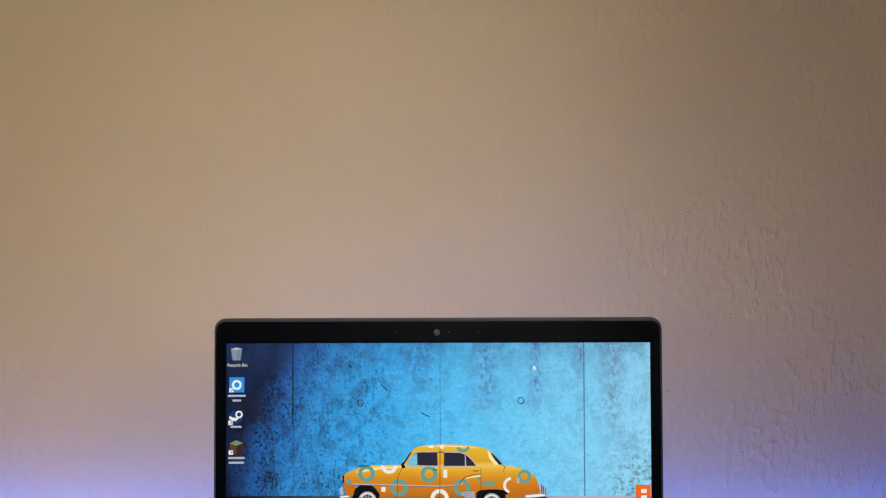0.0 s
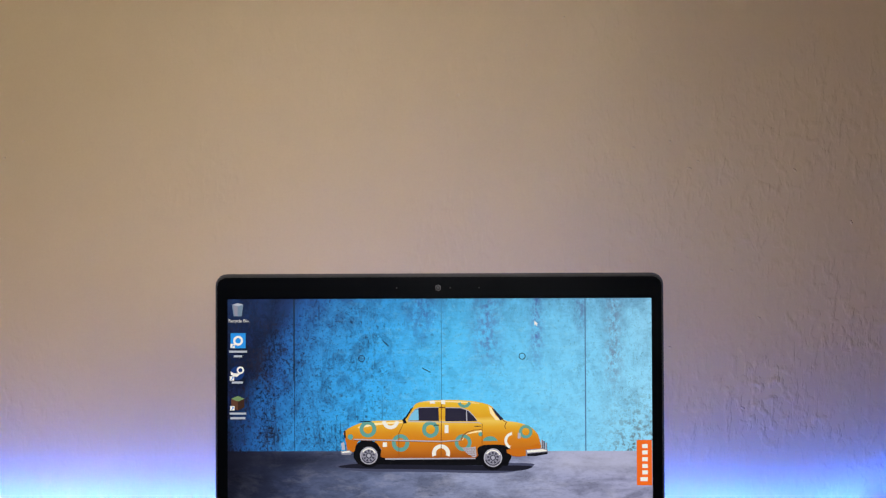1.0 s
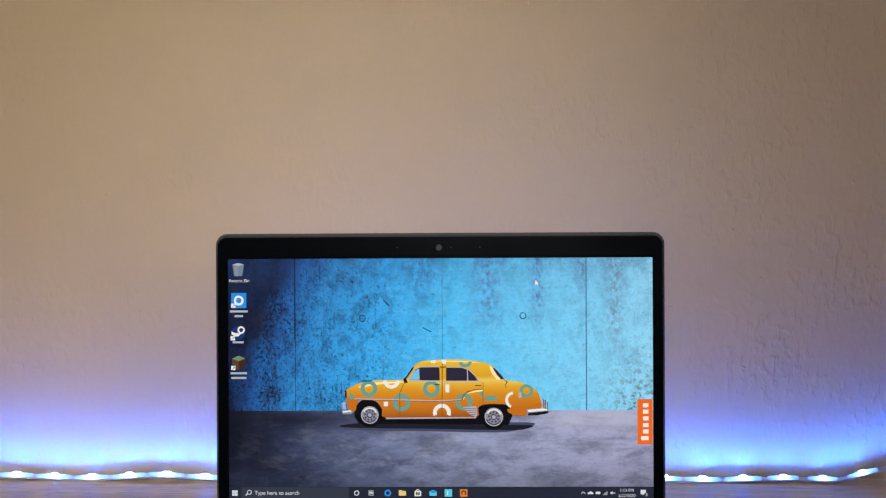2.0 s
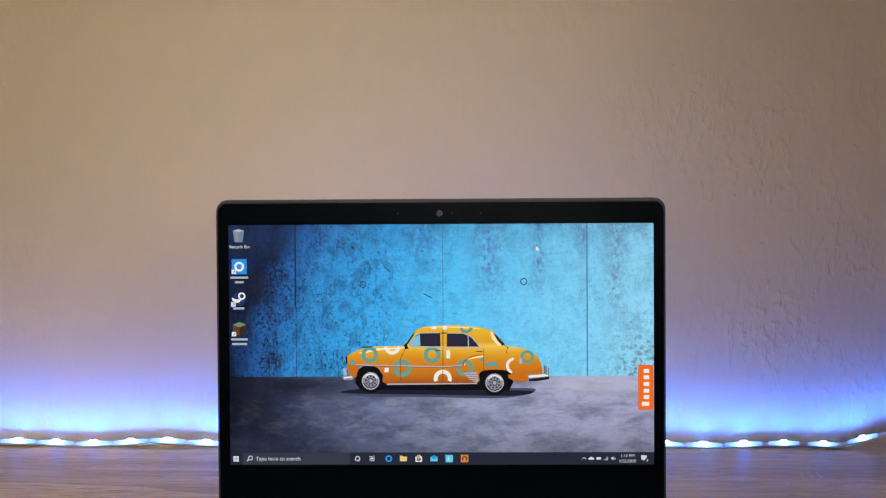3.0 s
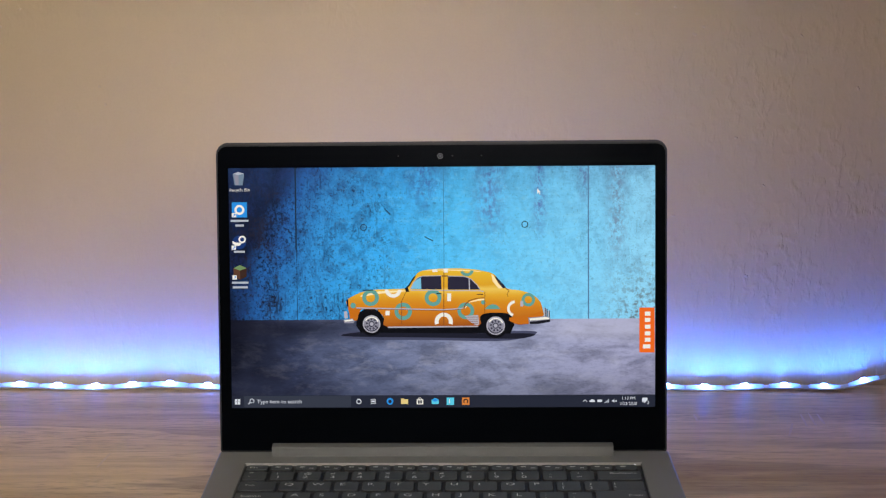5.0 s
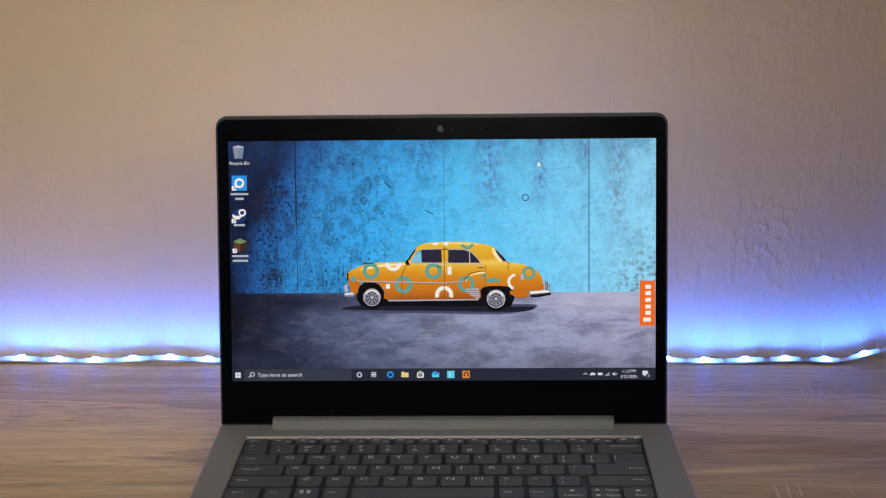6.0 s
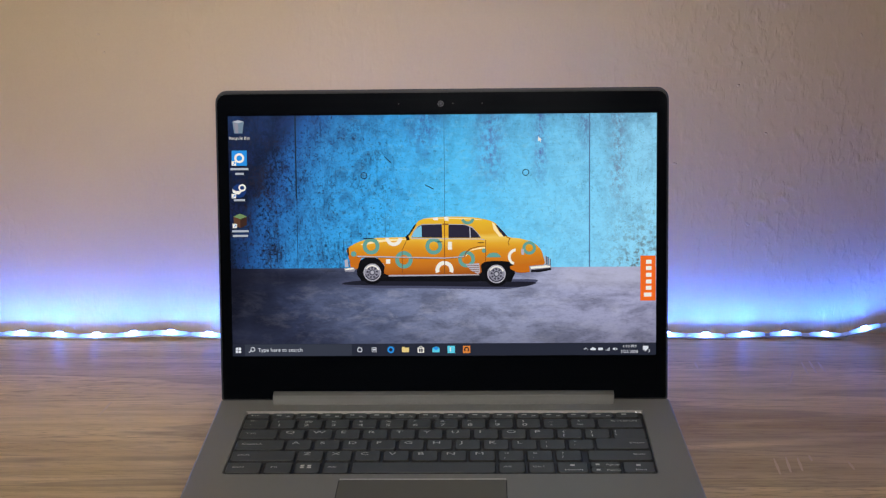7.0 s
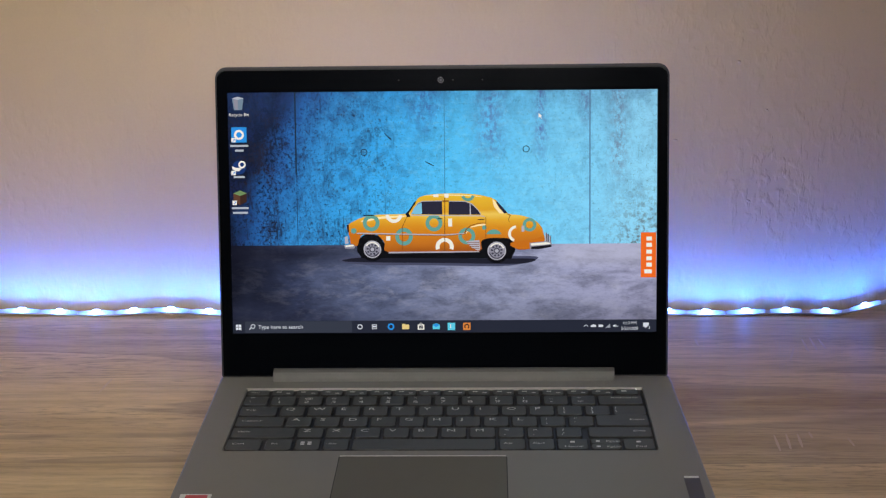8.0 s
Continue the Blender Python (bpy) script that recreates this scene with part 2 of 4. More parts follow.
def pictured_floor():
    n = Nodes("pictured_concrete_floor")
    across = n.axis(0, -0.155, 0.155)
    x = n.math("ADD", across, n.math("MULTIPLY_ADD", n.noise(24, 5, 0.6, (0.6, 1.5, 1)), 0.3, -0.15))
    col = n.ramp(x, [(0.0, lin(14, 17, 30)), (0.16, lin(52, 60, 88)), (0.34, lin(104, 114, 148)), (0.62, lin(152, 158, 190)), (1.0, lin(164, 164, 196))])
    blot = n.math("ADD", n.ramp(n.noise(48, 7, 0.65, (0.6, 1.6, 1), 0.3), [(0.40, 0.75), (0.56, 0.0)]), n.ramp(n.noise(420, 5, 0.75, (0.6, 1.3, 1)), [(0.36, 0.30), (0.50, 0.0)]))
    col = n.mix(blot, col, n.mix(0.55, col, lin(20, 22, 36)))
    pale = n.ramp(n.noise(75, 8, 0.72, (0.6, 1.4, 1), 0.3), [(0.50, 0.0), (0.66, 0.6)])
    col = n.mix(n.math("MULTIPLY", pale, n.ramp(across, [(0.05, 0.1), (0.4, 1.0)])), col, n.mix(0.4, col, lin(198, 198, 216)))
    # dim far edge on the left, pale worn stripe on the right, dim foreground
    far = n.math("MULTIPLY", n.ramp(n.axis(1, 0.074, 0.0967), [(0.0, 0.0), (0.7, 0.75), (0.9, 0.6), (1.0, 0.35)]), n.ramp(across, [(0.0, 1.0), (0.22, 0.9), (0.5, 0.15), (0.62, 0.0)]))
    col = n.mix(far, col, lin(17, 18, 32))
    worn = n.math("MULTIPLY", n.ramp(n.axis(1, 0.078, 0.0967), [(0.0, 0.0), (0.5, 0.5), (1.0, 0.4)]), n.ramp(across, [(0.7, 0.0), (0.8, 1.0)]))
    col = n.mix(worn, col, lin(190, 190, 212))
    deep = n.ramp(n.axis(1, 0.040, 0.075), [(0.0, 0.45), (0.6, 0.08), (1.0, 0.0)])
    col = n.mix(deep, col, lin(30, 31, 46))
    return n.screen(col)


def pictured_shaded_paint():
    n = Nodes("pictured_shaded_orange")
    # orange with body shading in the ramp: dim flanks, bright shoulder and roof
    y = n.math("ADD", n.axis(1, 0.092, 0.136), n.math("MULTIPLY_ADD", n.noise(40, 2), 0.16, -0.08))
    col = n.ramp(y, [(0.0, lin(168, 88, 26)), (0.14, lin(204, 118, 30)), (0.30, lin(220, 134, 30)), (0.40, lin(226, 150, 34)), (0.52, lin(238, 178, 50)), (0.60, lin(248, 206, 92)), (0.66, lin(232, 170, 40)), (0.90, lin(242, 192, 52)), (1.0, lin(250, 214, 104))])
    return n.screen(col, 0.88)


M_PIC_WALL, M_PIC_FLOOR, M_PIC_CAR = pictured_wall(), pictured_floor(), pictured_shaded_paint()
S_SEAM = lit("screen_seam", 28, 44, 62)
S_DARK = lit("screen_black", 9, 10, 14)
S_GLASS = lit("screen_window_tint", 40, 38, 56)
S_SKY = lit("screen_pale_blue", 120, 190, 220)
S_TEAL = lit("screen_teal", 96, 156, 146)
S_WHITE = lit("screen_white", 236, 232, 222)
S_CHROME = lit("screen_chrome", 176, 174, 186)
S_TRIM = lit("screen_trim_shade", 122, 70, 30)
S_BAR = lit("screen_taskbar", 36, 40, 54)
S_FIELD = lit("screen_search_field", 52, 57, 70)
S_TEXT = lit("screen_text", 214, 218, 226)
S_MUTED = lit("screen_muted_text", 176, 182, 192)
S_ORANGE = lit("screen_orange_tag", 236, 104, 32)
S_BLUE = lit("screen_icon_blue", 40, 140, 220)
S_CYAN = lit("screen_icon_cyan", 90, 200, 226)
S_YELLOW = lit("screen_icon_yellow", 226, 200, 130)
S_NAVY = lit("screen_icon_navy", 22, 52, 110)
S_GREEN = lit("screen_icon_green", 112, 140, 92)
S_BROWN = lit("screen_icon_brown", 92, 60, 44)
S_BROWN_D = lit("screen_icon_dark_brown", 58, 38, 30)
S_AMBER = lit("screen_icon_amber", 214, 130, 60)
S_BIN = lit("screen_bin_grey", 112, 132, 150)
S_SHADE = lit("screen_car_shade", 22, 22, 30)


# ---- mesh helpers ----
def box(bm, x0, x1, y0, y1, z0, z1, bevel=0.0):
    geo = bmesh.ops.create_cube(bm, size=1.0, matrix=Matrix.Translation(((x0 + x1) / 2, (y0 + y1) / 2, (z0 + z1) / 2)) @ Matrix.Diagonal((x1 - x0, y1 - y0, z1 - z0, 1)))
    if bevel:
        edges = list({e for v in geo["verts"] for e in v.link_edges})
        bmesh.ops.bevel(bm, geom=edges, offset=bevel, segments=2, affect="EDGES", profile=0.6)
    return bm


def mesh(name, bm, material, smooth=False):
    me = bpy.data.meshes.new(name)
    bmesh.ops.recalc_face_normals(bm, faces=bm.faces)
    bm.to_mesh(me)
    bm.free()
    me.materials.append(material)
    if smooth:
        me.shade_smooth()
        me.set_sharp_from_angle(angle=radians(35))
    return me


def part(name, bm, material, parent, label="", m=None, smooth=False):
    ob = new(name, bm if isinstance(bm, bpy.types.Mesh) else mesh(name, bm, material, smooth))
    ob.parent = parent
    if m is not None:
        ob.matrix_local = m
    return tagged(ob, label)


def setting(name, bm, material, label, category, smooth=False):
    return tagged(new(name, mesh(name, bm, material, smooth)), label, category, kind="structure")


def rounded(x0, x1, y0, y1, r, n=5):
    """Corner points of a rounded rectangle, anticlockwise."""
    pts = []
    rs = r if hasattr(r, "__len__") else (r, r, r, r)
    for (cx, cy, sx, sy, a0), q in zip(((x1, y1, -1, -1, 0), (x0, y1, 1, -1, 90), (x0, y0, 1, 1, 180), (x1, y0, -1, 1, 270)), rs):
        for k in range(n + 1):
            a = radians(a0 + 90 * k / n)
            pts.append((cx + sx * q + q * math.cos(a), cy + sy * q + q * math.sin(a)))
    return pts


def loft(bm, loops, cap0=True, cap1=True):
    """Skin between loops of equal length; each loop is a list of 3D points."""
    rows = [[bm.verts.new(p) for p in loop] for loop in loops]
    k = len(rows[0])
    for a, b in zip(rows, rows[1:]):
        for i in range(k):
            bm.faces.new((a[i], a[(i + 1) % k], b[(i + 1) % k], b[i]))
    if cap0:
        bm.faces.new(rows[0][::-1])
    if cap1:
        bm.faces.new(rows[-1])
    return rows


def slab(bm, pts, z0, z1, soft=0.0):
    """A prism over a flat outline, with its upper edge softened inwards."""
    cx = sum(p[0] for p in pts) / len(pts)
    cy = sum(p[1] for p in pts) / len(pts)
    hx = max(abs(p[0] - cx) for p in pts)
    hy = max(abs(p[1] - cy) for p in pts)
    loops = [[(x, y, z0) for x, y in pts]]
    if soft:
        for f, g in ((0.0, 1.0), (0.35, 0.3), (1.0, 0.0)):
            loops.append([(cx + (x - cx) * (1 - f * soft / hx), cy + (y - cy) * (1 - f * soft / hy), z1 - g * soft) for x, y in pts])
    else:
        loops.append([(x, y, z1) for x, y in pts])
    loft(bm, loops)
    return bm


def smooth_path(pts, n=4):
    """A closed Catmull-Rom curve through points."""
    out, k = [], len(pts)
    for i in range(k):
        p0, p1, p2, p3 = (Vector((*pts[(i + j) % k], 0)) for j in (-1, 0, 1, 2))
        for s in range(n):
            t = s / n
            q = 0.5 * (2 * p1 + (p2 - p0) * t + (2 * p0 - 5 * p1 + 4 * p2 - p3) * t * t + (3 * p1 - p0 - 3 * p2 + p3) * t ** 3)
            out.append((q.x, q.y))
    return out


def text_mesh(name, words, size, material, align="LEFT", stretch=1.0):
    cu = bpy.data.curves.new(name, "FONT")
    cu.body, cu.size, cu.align_x, cu.resolution_u = words, size, align, 3
    ob = bpy.data.objects.new(name, cu)
    scene.collection.objects.link(ob)
    me = bpy.data.meshes.new_from_object(ob.evaluated_get(bpy.context.evaluated_depsgraph_get()))
    bpy.data.objects.remove(ob)
    me.transform(Matrix.Diagonal((stretch, 1, 1, 1)))
    me.name = name
    me.materials.clear()
    me.materials.append(material)
    return me


# ---- the room ----
X0, X1, Y0, Y1, HIGH = ROOM
T = 0.15
setting("floor", box(bmesh.new(), X0 - T, X1 + T, Y0 - T, Y1 + T, -0.1, 0), M_FLOOR, "plain brown floor of the small room", "floor")
setting("ceiling", box(bmesh.new(), X0 - T, X1 + T, Y0 - T, Y1 + T, HIGH, HIGH + 0.1), M_CEILING, "plain pale painted ceiling", "ceiling")
setting("wall_north", box(bmesh.new(), X0 - T, X1 + T, Y1, Y1 + T, 0, HIGH), M_WALL, "beige painted wall with lumpy roller texture behind the desk", "wall")
setting("wall_east", box(bmesh.new(), X1, X1 + T, Y0, Y1, 0, HIGH), M_PLAIN_WALL, "plain beige painted side wall", "wall")
# assumed return, out of view: blocks the key so the right side darkens
setting("light_blocking_return", box(bmesh.new(), 0.46, 0.58, -0.54, Y1, 0, HIGH), M_PLAIN_WALL, "plain beige wall return, added out of view to shade the right", "wall")
bm = bmesh.new()
left = X0 - T
for c, z, w, h in (OPEN_S, OPEN_E):
    box(bm, left, c - w / 2, Y0 - T, Y0, 0, HIGH)
    box(bm, c - w / 2, c + w / 2, Y0 - T, Y0, 0, z - h / 2)
    box(bm, c - w / 2, c + w / 2, Y0 - T, Y0, z + h / 2, HIGH)
    left = c + w / 2
box(bm, left, X1 + T, Y0 - T, Y0, 0, HIGH)
setting("wall_south", bm, M_PLAIN_WALL, "plain beige wall, out of view, with two openings for added lamps", "wall")
bm = bmesh.new()
c, z, w, h = OPEN_W
box(bm, X0 - T, X0, Y0, c - w / 2, 0, HIGH)
box(bm, X0 - T, X0, c + w / 2, Y1, 0, HIGH)
box(bm, X0 - T, X0, c - w / 2, c + w / 2, 0, z - h / 2)
box(bm, X0 - T, X0, c - w / 2, c + w / 2, z + h / 2, HIGH)
setting("wall_west", bm, M_PLAIN_WALL, "plain beige side wall, out of view, with an opening for the added fill", "wall")

nib = bmesh.new()
bmesh.ops.create_uvsphere(nib, u_segments=10, v_segments=6, radius=1.0)
nib = mesh("paint_nib", nib, painted("nib_paint", (0.60, 0.46, 0.28, 1), 0.55, grain=3, amount=0.05), True)
wall_north = bpy.data.objects["wall_north"]
for x, z, w, h in [(0.010, 1.109, 0.0020, 0.0024), (0.153, 1.065, 0.0020, 0.0026), (-0.289, 1.009, 0.0018, 0.0019), (-0.285, 0.994, 0.0020, 0.0016), (-0.351, 1.073, 0.0014, 0.0022), (-0.368, 1.059, 0.0018, 0.0019), (0.199, 1.048, 0.0019, 0.0030), (0.206, 1.054, 0.0013, 0.0024), (0.096, 1.171, 0.0012, 0.0021), (0.285, 1.046, 0.0012, 0.0029), (0.185, 0.898, 0.0015, 0.0029), (0.247, 0.846, 0.0018, 0.0028), (0.135, 0.894, 0.0013, 0.0017), (0.066, 1.149, 0.0017, 0.0018), (0.235, 0.963, 0.0018, 0.0022), (0.332, 1.003, 0.0016, 0.0029), (0.183, 1.070, 0.0016, 0.0018), (0.259, 0.923, 0.0013, 0.0024)]:
    part("paint_nib", nib, None, wall_north, "", Matrix.Translation((x, Y1, z)) @ pose(0, 0, 0, 0, 20 + 400 * x, 0) @ Matrix.Diagonal((0.7 * w, 0.0007, 0.7 * h, 1)))

# ---- the desk ----
desk = tagged(new("desk"), "long oak-look laminate desk against the wall", "desk")
desk.location = (0, 0, 0)
part("tabletop", box(bmesh.new(), -0.80, 0.458, -0.50, Y1 + 0.004, TABLE - 0.025, TABLE, 0.0015), M_WOOD, desk, "oak-look laminate top with scratches")
for x in (-0.77, 0.43):
    for y in (-0.46, 0.14):
        part("leg", box(bmesh.new(), x - 0.022, x + 0.022, y - 0.022, y + 0.022, 0.0, TABLE - 0.0255, 0.002), M_WOOD, desk)
M_SCRATCH = painted("pale_scratch", (0.66, 0.50, 0.33, 1), 0.55, amount=0.1)
for x, y, turn, length in [(0.269, 0.091, 75, 0.030), (0.283, 0.112, -90, 0.029), (0.290, 0.115, -89, 0.029), (0.297, 0.115, -86, 0.024), (0.229, -0.082, -90, 0.027), (0.237, -0.079, -92, 0.026), (0.245, -0.078, -91, 0.023), (0.254, -0.068, -87, 0.010), (-0.257, 0.021, 85, 0.030), (0.198, 0.118, -87, 0.016), (0.279, -0.080, -84, 0.014)]:
    bm = bmesh.new()
    slab(bm, [(-length / 2, -0.0004), (0, -0.0011), (length / 2, -0.0007), (length / 2, 0.0005), (0, 0.0010), (-length / 2, 0.0003)], 0, 0.00012)
    part("scratch", bm, M_SCRATCH, desk, "", pose(x, y, TABLE, 0, 0, turn))

# ---- the led strip along the foot of the wall ----
PITCH = 0.03245


def strip_at(x):
    """Place of the strip's underside at x: it wavers and lifts off the desk near the corner."""
    rise = min(1.0, max(0.0, (x - 0.315) / 0.060))
    rise = rise * rise * (3 - 2 * rise)
    wave = 0.0009 * (1 + math.sin(x * 47 + 0.6)) + 0.0012 * math.exp(-((x + 0.25) / 0.03) ** 2)
    return Vector((x, 0.1855 + 0.0008 * math.sin(x * 31), TABLE + 0.0004 + wave + 0.0122 * rise))


strip = tagged(new("led_strip"), "lit blue-white led light strip on the desk along the wall", "light strip")
strip.location = strip_at(0.0)
base_at = strip.location.copy()
bm = bmesh.new()
loops = []
for i in range(141):
    p = strip_at(-0.64 + i * 0.0085) - base_at
    if p.x > 0.45:
        break
    loops.append([(p.x, p.y + dy, p.z + dz) for dy, dz in ((-0.0040, 0), (0.0040, 0), (0.0040, 0.0012), (-0.0040, 0.0012))])
loft(bm, loops)
part("tape", bm, M_TAPE, strip, "white flexible tape")
bm = bmesh.new()
ring = []
for s in range(9):
    u = -1 + s / 4
    f = math.sqrt(max(0.0, 1 - abs(u) ** 4)) * 0.3 + 0.7
    ring.append([(u * 0.0160, 0.0034 * math.cos(a) * f, max(0.0, 0.0024 * math.sin(a) * f)) for a in [math.pi * k / 8 for k in range(9)]])
loft(bm, ring)
lens = mesh("led", bm, M_LED, True)
# faces towards the wall are left without glow, to keep the desk behind dim
lens.materials.append(M_TAPE)
for f in lens.polygons:
    f.material_index = int(f.center.y > 0.0021)
bm = bmesh.new()
bmesh.ops.create_grid(bm, x_segments=1, y_segments=1, size=0.5, matrix=pose(0, 0, 0.0026, 12, 0, 0) @ Matrix.Diagonal((0.0055, 0.0032, 1, 1)))
face = list(bm.faces)
box(bm, -0.00295, 0.00295, -0.0018, 0.0018, -0.0005, -0.0001)
for f in bm.faces:
    if f not in face:
        f.material_index = 1
        for v in f.verts:
            v.tag = True
bmesh.ops.transform(bm, matrix=pose(0, 0, 0.0026, 12, 0, 0), verts=[v for v in bm.verts if v.tag])
chip = bpy.data.meshes.new("chip")
bm.to_mesh(chip)
bm.free()
chip.materials.append(M_CHIP)
chip.materials.append(M_TAPE)
for i in range(-7, 25):
    x = -0.371 + i * PITCH
    x += 0.003 * min(1.0, max(0.0, (x - 0.20) / 0.10))
    p, q = strip_at(x), strip_at(x + 0.004)
    led = part("led", lens, None, strip, "glowing blue-white diode", Matrix.Translation(p - base_at + Vector((0, 0, 0.0012))) @ pose(0, 0, 0, 0, -math.degrees(math.atan2(q.z - p.z, 0.004)), 0) @ Matrix.Diagonal((0.8, 1.0, 0.9, 1) if x > 0.26 else (1, 1, 1, 1)))
    part("chip", chip, None, led)

# ---- the laptop ----
laptop = tagged(new("laptop"), "open silver-grey laptop with its screen on, standing on the desk", "laptop")
laptop.matrix_world = pose(0, 0, TABLE, 0, 0, LAP_TURN)
HALF = 0.1637
bm = bmesh.new()
outer = []
for inset, z in ((0.006, 0.0022), (0.002, 0.0045), (0.0004, 0.0090), (0.0, 0.0150), (0.0003, 0.0160), (0.0012, DECK)):
    outer.append([(x - y * (0.011 if x < 0 else 0.024) + (0.0008 if x > 0 else 0), y, z) for x, y in rounded(-HALF + inset, HALF - inset, -0.2260 + inset, 0.0055 - inset, 0.009)])
rows = loft(bm, outer, True, False)
well = [bm.verts.new((x, y, DECK)) for x, y in rounded(-0.1411, 0.1425, -0.1341, -0.0243, 0.0025)]
low = [bm.verts.new((v.co.x, v.co.y, DECK - 0.0019)) for v in well]
edges = []
for loop in (rows[-1], well):
    for i in range(len(loop)):
        a, b = loop[i], loop[(i + 1) % len(loop)]
        edges.append(bm.edges.get((a, b)) or bm.edges.new((a, b)))
bmesh.ops.triangle_fill(bm, use_beauty=True, use_dissolve=False, edges=edges)
for i in range(len(well)):
    j = (i + 1) % len(well)
    bm.faces.new((well[i], well[j], low[j], low[i]))
bm.faces.new(low)
part("base", bm, M_SILVER, laptop, "silver-grey keyboard base")
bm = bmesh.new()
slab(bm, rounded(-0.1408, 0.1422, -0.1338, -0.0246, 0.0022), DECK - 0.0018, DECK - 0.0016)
part("keyboard_tray", bm, M_TRAY, laptop, "recessed keyboard tray, coloured near black as the shade between keys")
part("tray_edge", box(bmesh.new(), -0.1412, 0.1424, -0.0250, -0.0240, DECK - 0.0015, DECK + 0.0004), M_EDGE_HILITE, laptop, "bevelled edge with its highlight painted in")
for x in (-0.14, 0.14):
    for y in (-0.20, -0.02):
        part("rubber_foot", box(bmesh.new(), x - 0.012, x + 0.012, y - 0.005, y + 0.005, 0.0, 0.0024, 0.0005), M_RUBBER, laptop)

# touchpad on a near-black plate for its slot's shade, rear edge with painted highlight
part("touchpad_slot", slab(bmesh.new(), rounded(-0.0637, 0.0445, -0.2143, -0.1433, 0.0022), DECK - 0.0004, DECK + 0.00012), M_GAP_SHADE, laptop)
bm = bmesh.new()
slab(bm, rounded(-0.0632, 0.0440, -0.2138, -0.1433, 0.002), DECK - 0.0004, DECK + 0.00025, 0.0002)
part("touchpad", bm, M_PAD, laptop, "smooth darker touchpad")
part("touchpad_edge", box(bmesh.new(), -0.0630, 0.0438, -0.1433, -0.1422, DECK - 0.0004, DECK + 0.0004), M_EDGE_HILITE, laptop)

# hinge barrel
bm = bmesh.new()
prof = [(-0.0105, 0.0), (-0.0102, 0.0040), (-0.0088, 0.0064), (-0.0064, 0.0074), (-0.0030, 0.0076), (0.0030, 0.0050), (0.0030, 0.0)]
loft(bm, [[(x, y, DECK + z) for y, z in prof] for x in (-0.1238, -0.1234, 0.1231, 0.1235)])
part("hinge_cover", bm, M_HINGE, laptop, "long grey hinge barrel", smooth=True)

# lid shell, bezel and camera
LID = Matrix.Translation((0, 0, DECK)) @ pose(0, 0, 0, 90 - RECLINE, 0, 0)
bm = bmesh.new()
shape = lambda i: rounded(-0.1632 + i, 0.1632 - i, -0.0008 + i, 0.2258 - i, (0.0085 - i * 0.5, 0.0085 - i * 0.5, 0.002, 0.002))
loft(bm, [[(x, y, z) for x, y in shape(i)] for i, z in ((0.0025, -0.0062), (0.0006, -0.0052), (0.0, -0.0036), (0.0, -0.0008), (0.0006, -0.0002))])
lid = part("lid", bm, M_LID, laptop, "silver-grey lid shell", LID, True)
lid.data.materials.append(M_LID_RIM)
for f in lid.data.polygons:
    f.material_index = int(f.center.z > -0.0060)


def ring_frame(bm, outer, inner, z0, z1):
    """A flat frame between two outlines, with thickness."""
    sides = []
    for z in (z0, z1):
        a = [bm.verts.new((x, y, z)) for x, y in outer]
        b = [bm.verts.new((x, y, z)) for x, y in inner]
        ed = []
        for loop in (a, b):
            for i in range(len(loop)):
                ed.append(bm.edges.new((loop[i], loop[(i + 1) % len(loop)])))
        bmesh.ops.triangle_fill(bm, use_beauty=True, use_dissolve=False, edges=ed)
        sides.append((a, b))
    for k in (0, 1):
        p, q = sides[0][k], sides[1][k]
        for i in range(len(p)):
            j = (i + 1) % len(p)
            bm.faces.new((p[i], p[j], q[j], q[i]))


SX0, SX1, SY0, SY1 = -0.1542, 0.1545, 0.0322, 0.2074
bm = bmesh.new()
ring_frame(bm, rounded(-0.1622, 0.1622, 0.0002, 0.2236, (0.0072, 0.0072, 0.0015, 0.0015)), rounded(SX0, SX1, SY0, SY1, 0.0004), -0.0006, 0.0010)
part("bezel", bm, M_BEZEL, lid, "black plastic screen bezel")
bm = bmesh.new()
ring_frame(bm, rounded(-0.1627, 0.1627, -0.0003, 0.2241, (0.0077, 0.0077, 0.0018, 0.0018)), rounded(-0.1617, 0.1617, 0.0007, 0.2231, (0.0067, 0.0067, 0.0012, 0.0012)), -0.0004, 0.0014)
part("gasket", bm, M_RUBBER, lid, "thin black rubber rim")
bm = bmesh.new()
bmesh.ops.create_cone(bm, cap_ends=True, segments=24, radius1=0.0021, radius2=0.0019, depth=0.0006, matrix=Matrix.Translation((-0.0003, 0.2152, 0.0013)))
part("webcam_ring", bm, M_RING, lid)
bm = bmesh.new()
bmesh.ops.create_uvsphere(bm, u_segments=16, v_segments=8, radius=0.0008, matrix=Matrix.Translation((-0.0003, 0.2152, 0.0013)))
part("webcam", bm, M_LENS, lid, "small round webcam lens", smooth=True)
for x in (-0.0305, 0.0085, 0.0295):
    bm = bmesh.new()
    bmesh.ops.create_cone(bm, cap_ends=True, segments=10, radius1=0.0006, radius2=0.0006, depth=0.0003, matrix=Matrix.Translation((x, 0.2153, 0.0011)))
    part("microphone_hole", bm, M_RUBBER, lid)

# ---- what the screen shows, in thin flat layers ----
bm = box(bmesh.new(), SX0 - 0.0005, SX1 + 0.0005, SY0 - 0.0005, SY1 + 0.0005, -0.0002, 0.0)
display = part("display", bm, S_DARK, laptop, "lit screen showing a parked car picture", LID)
LAYER = 0.00007


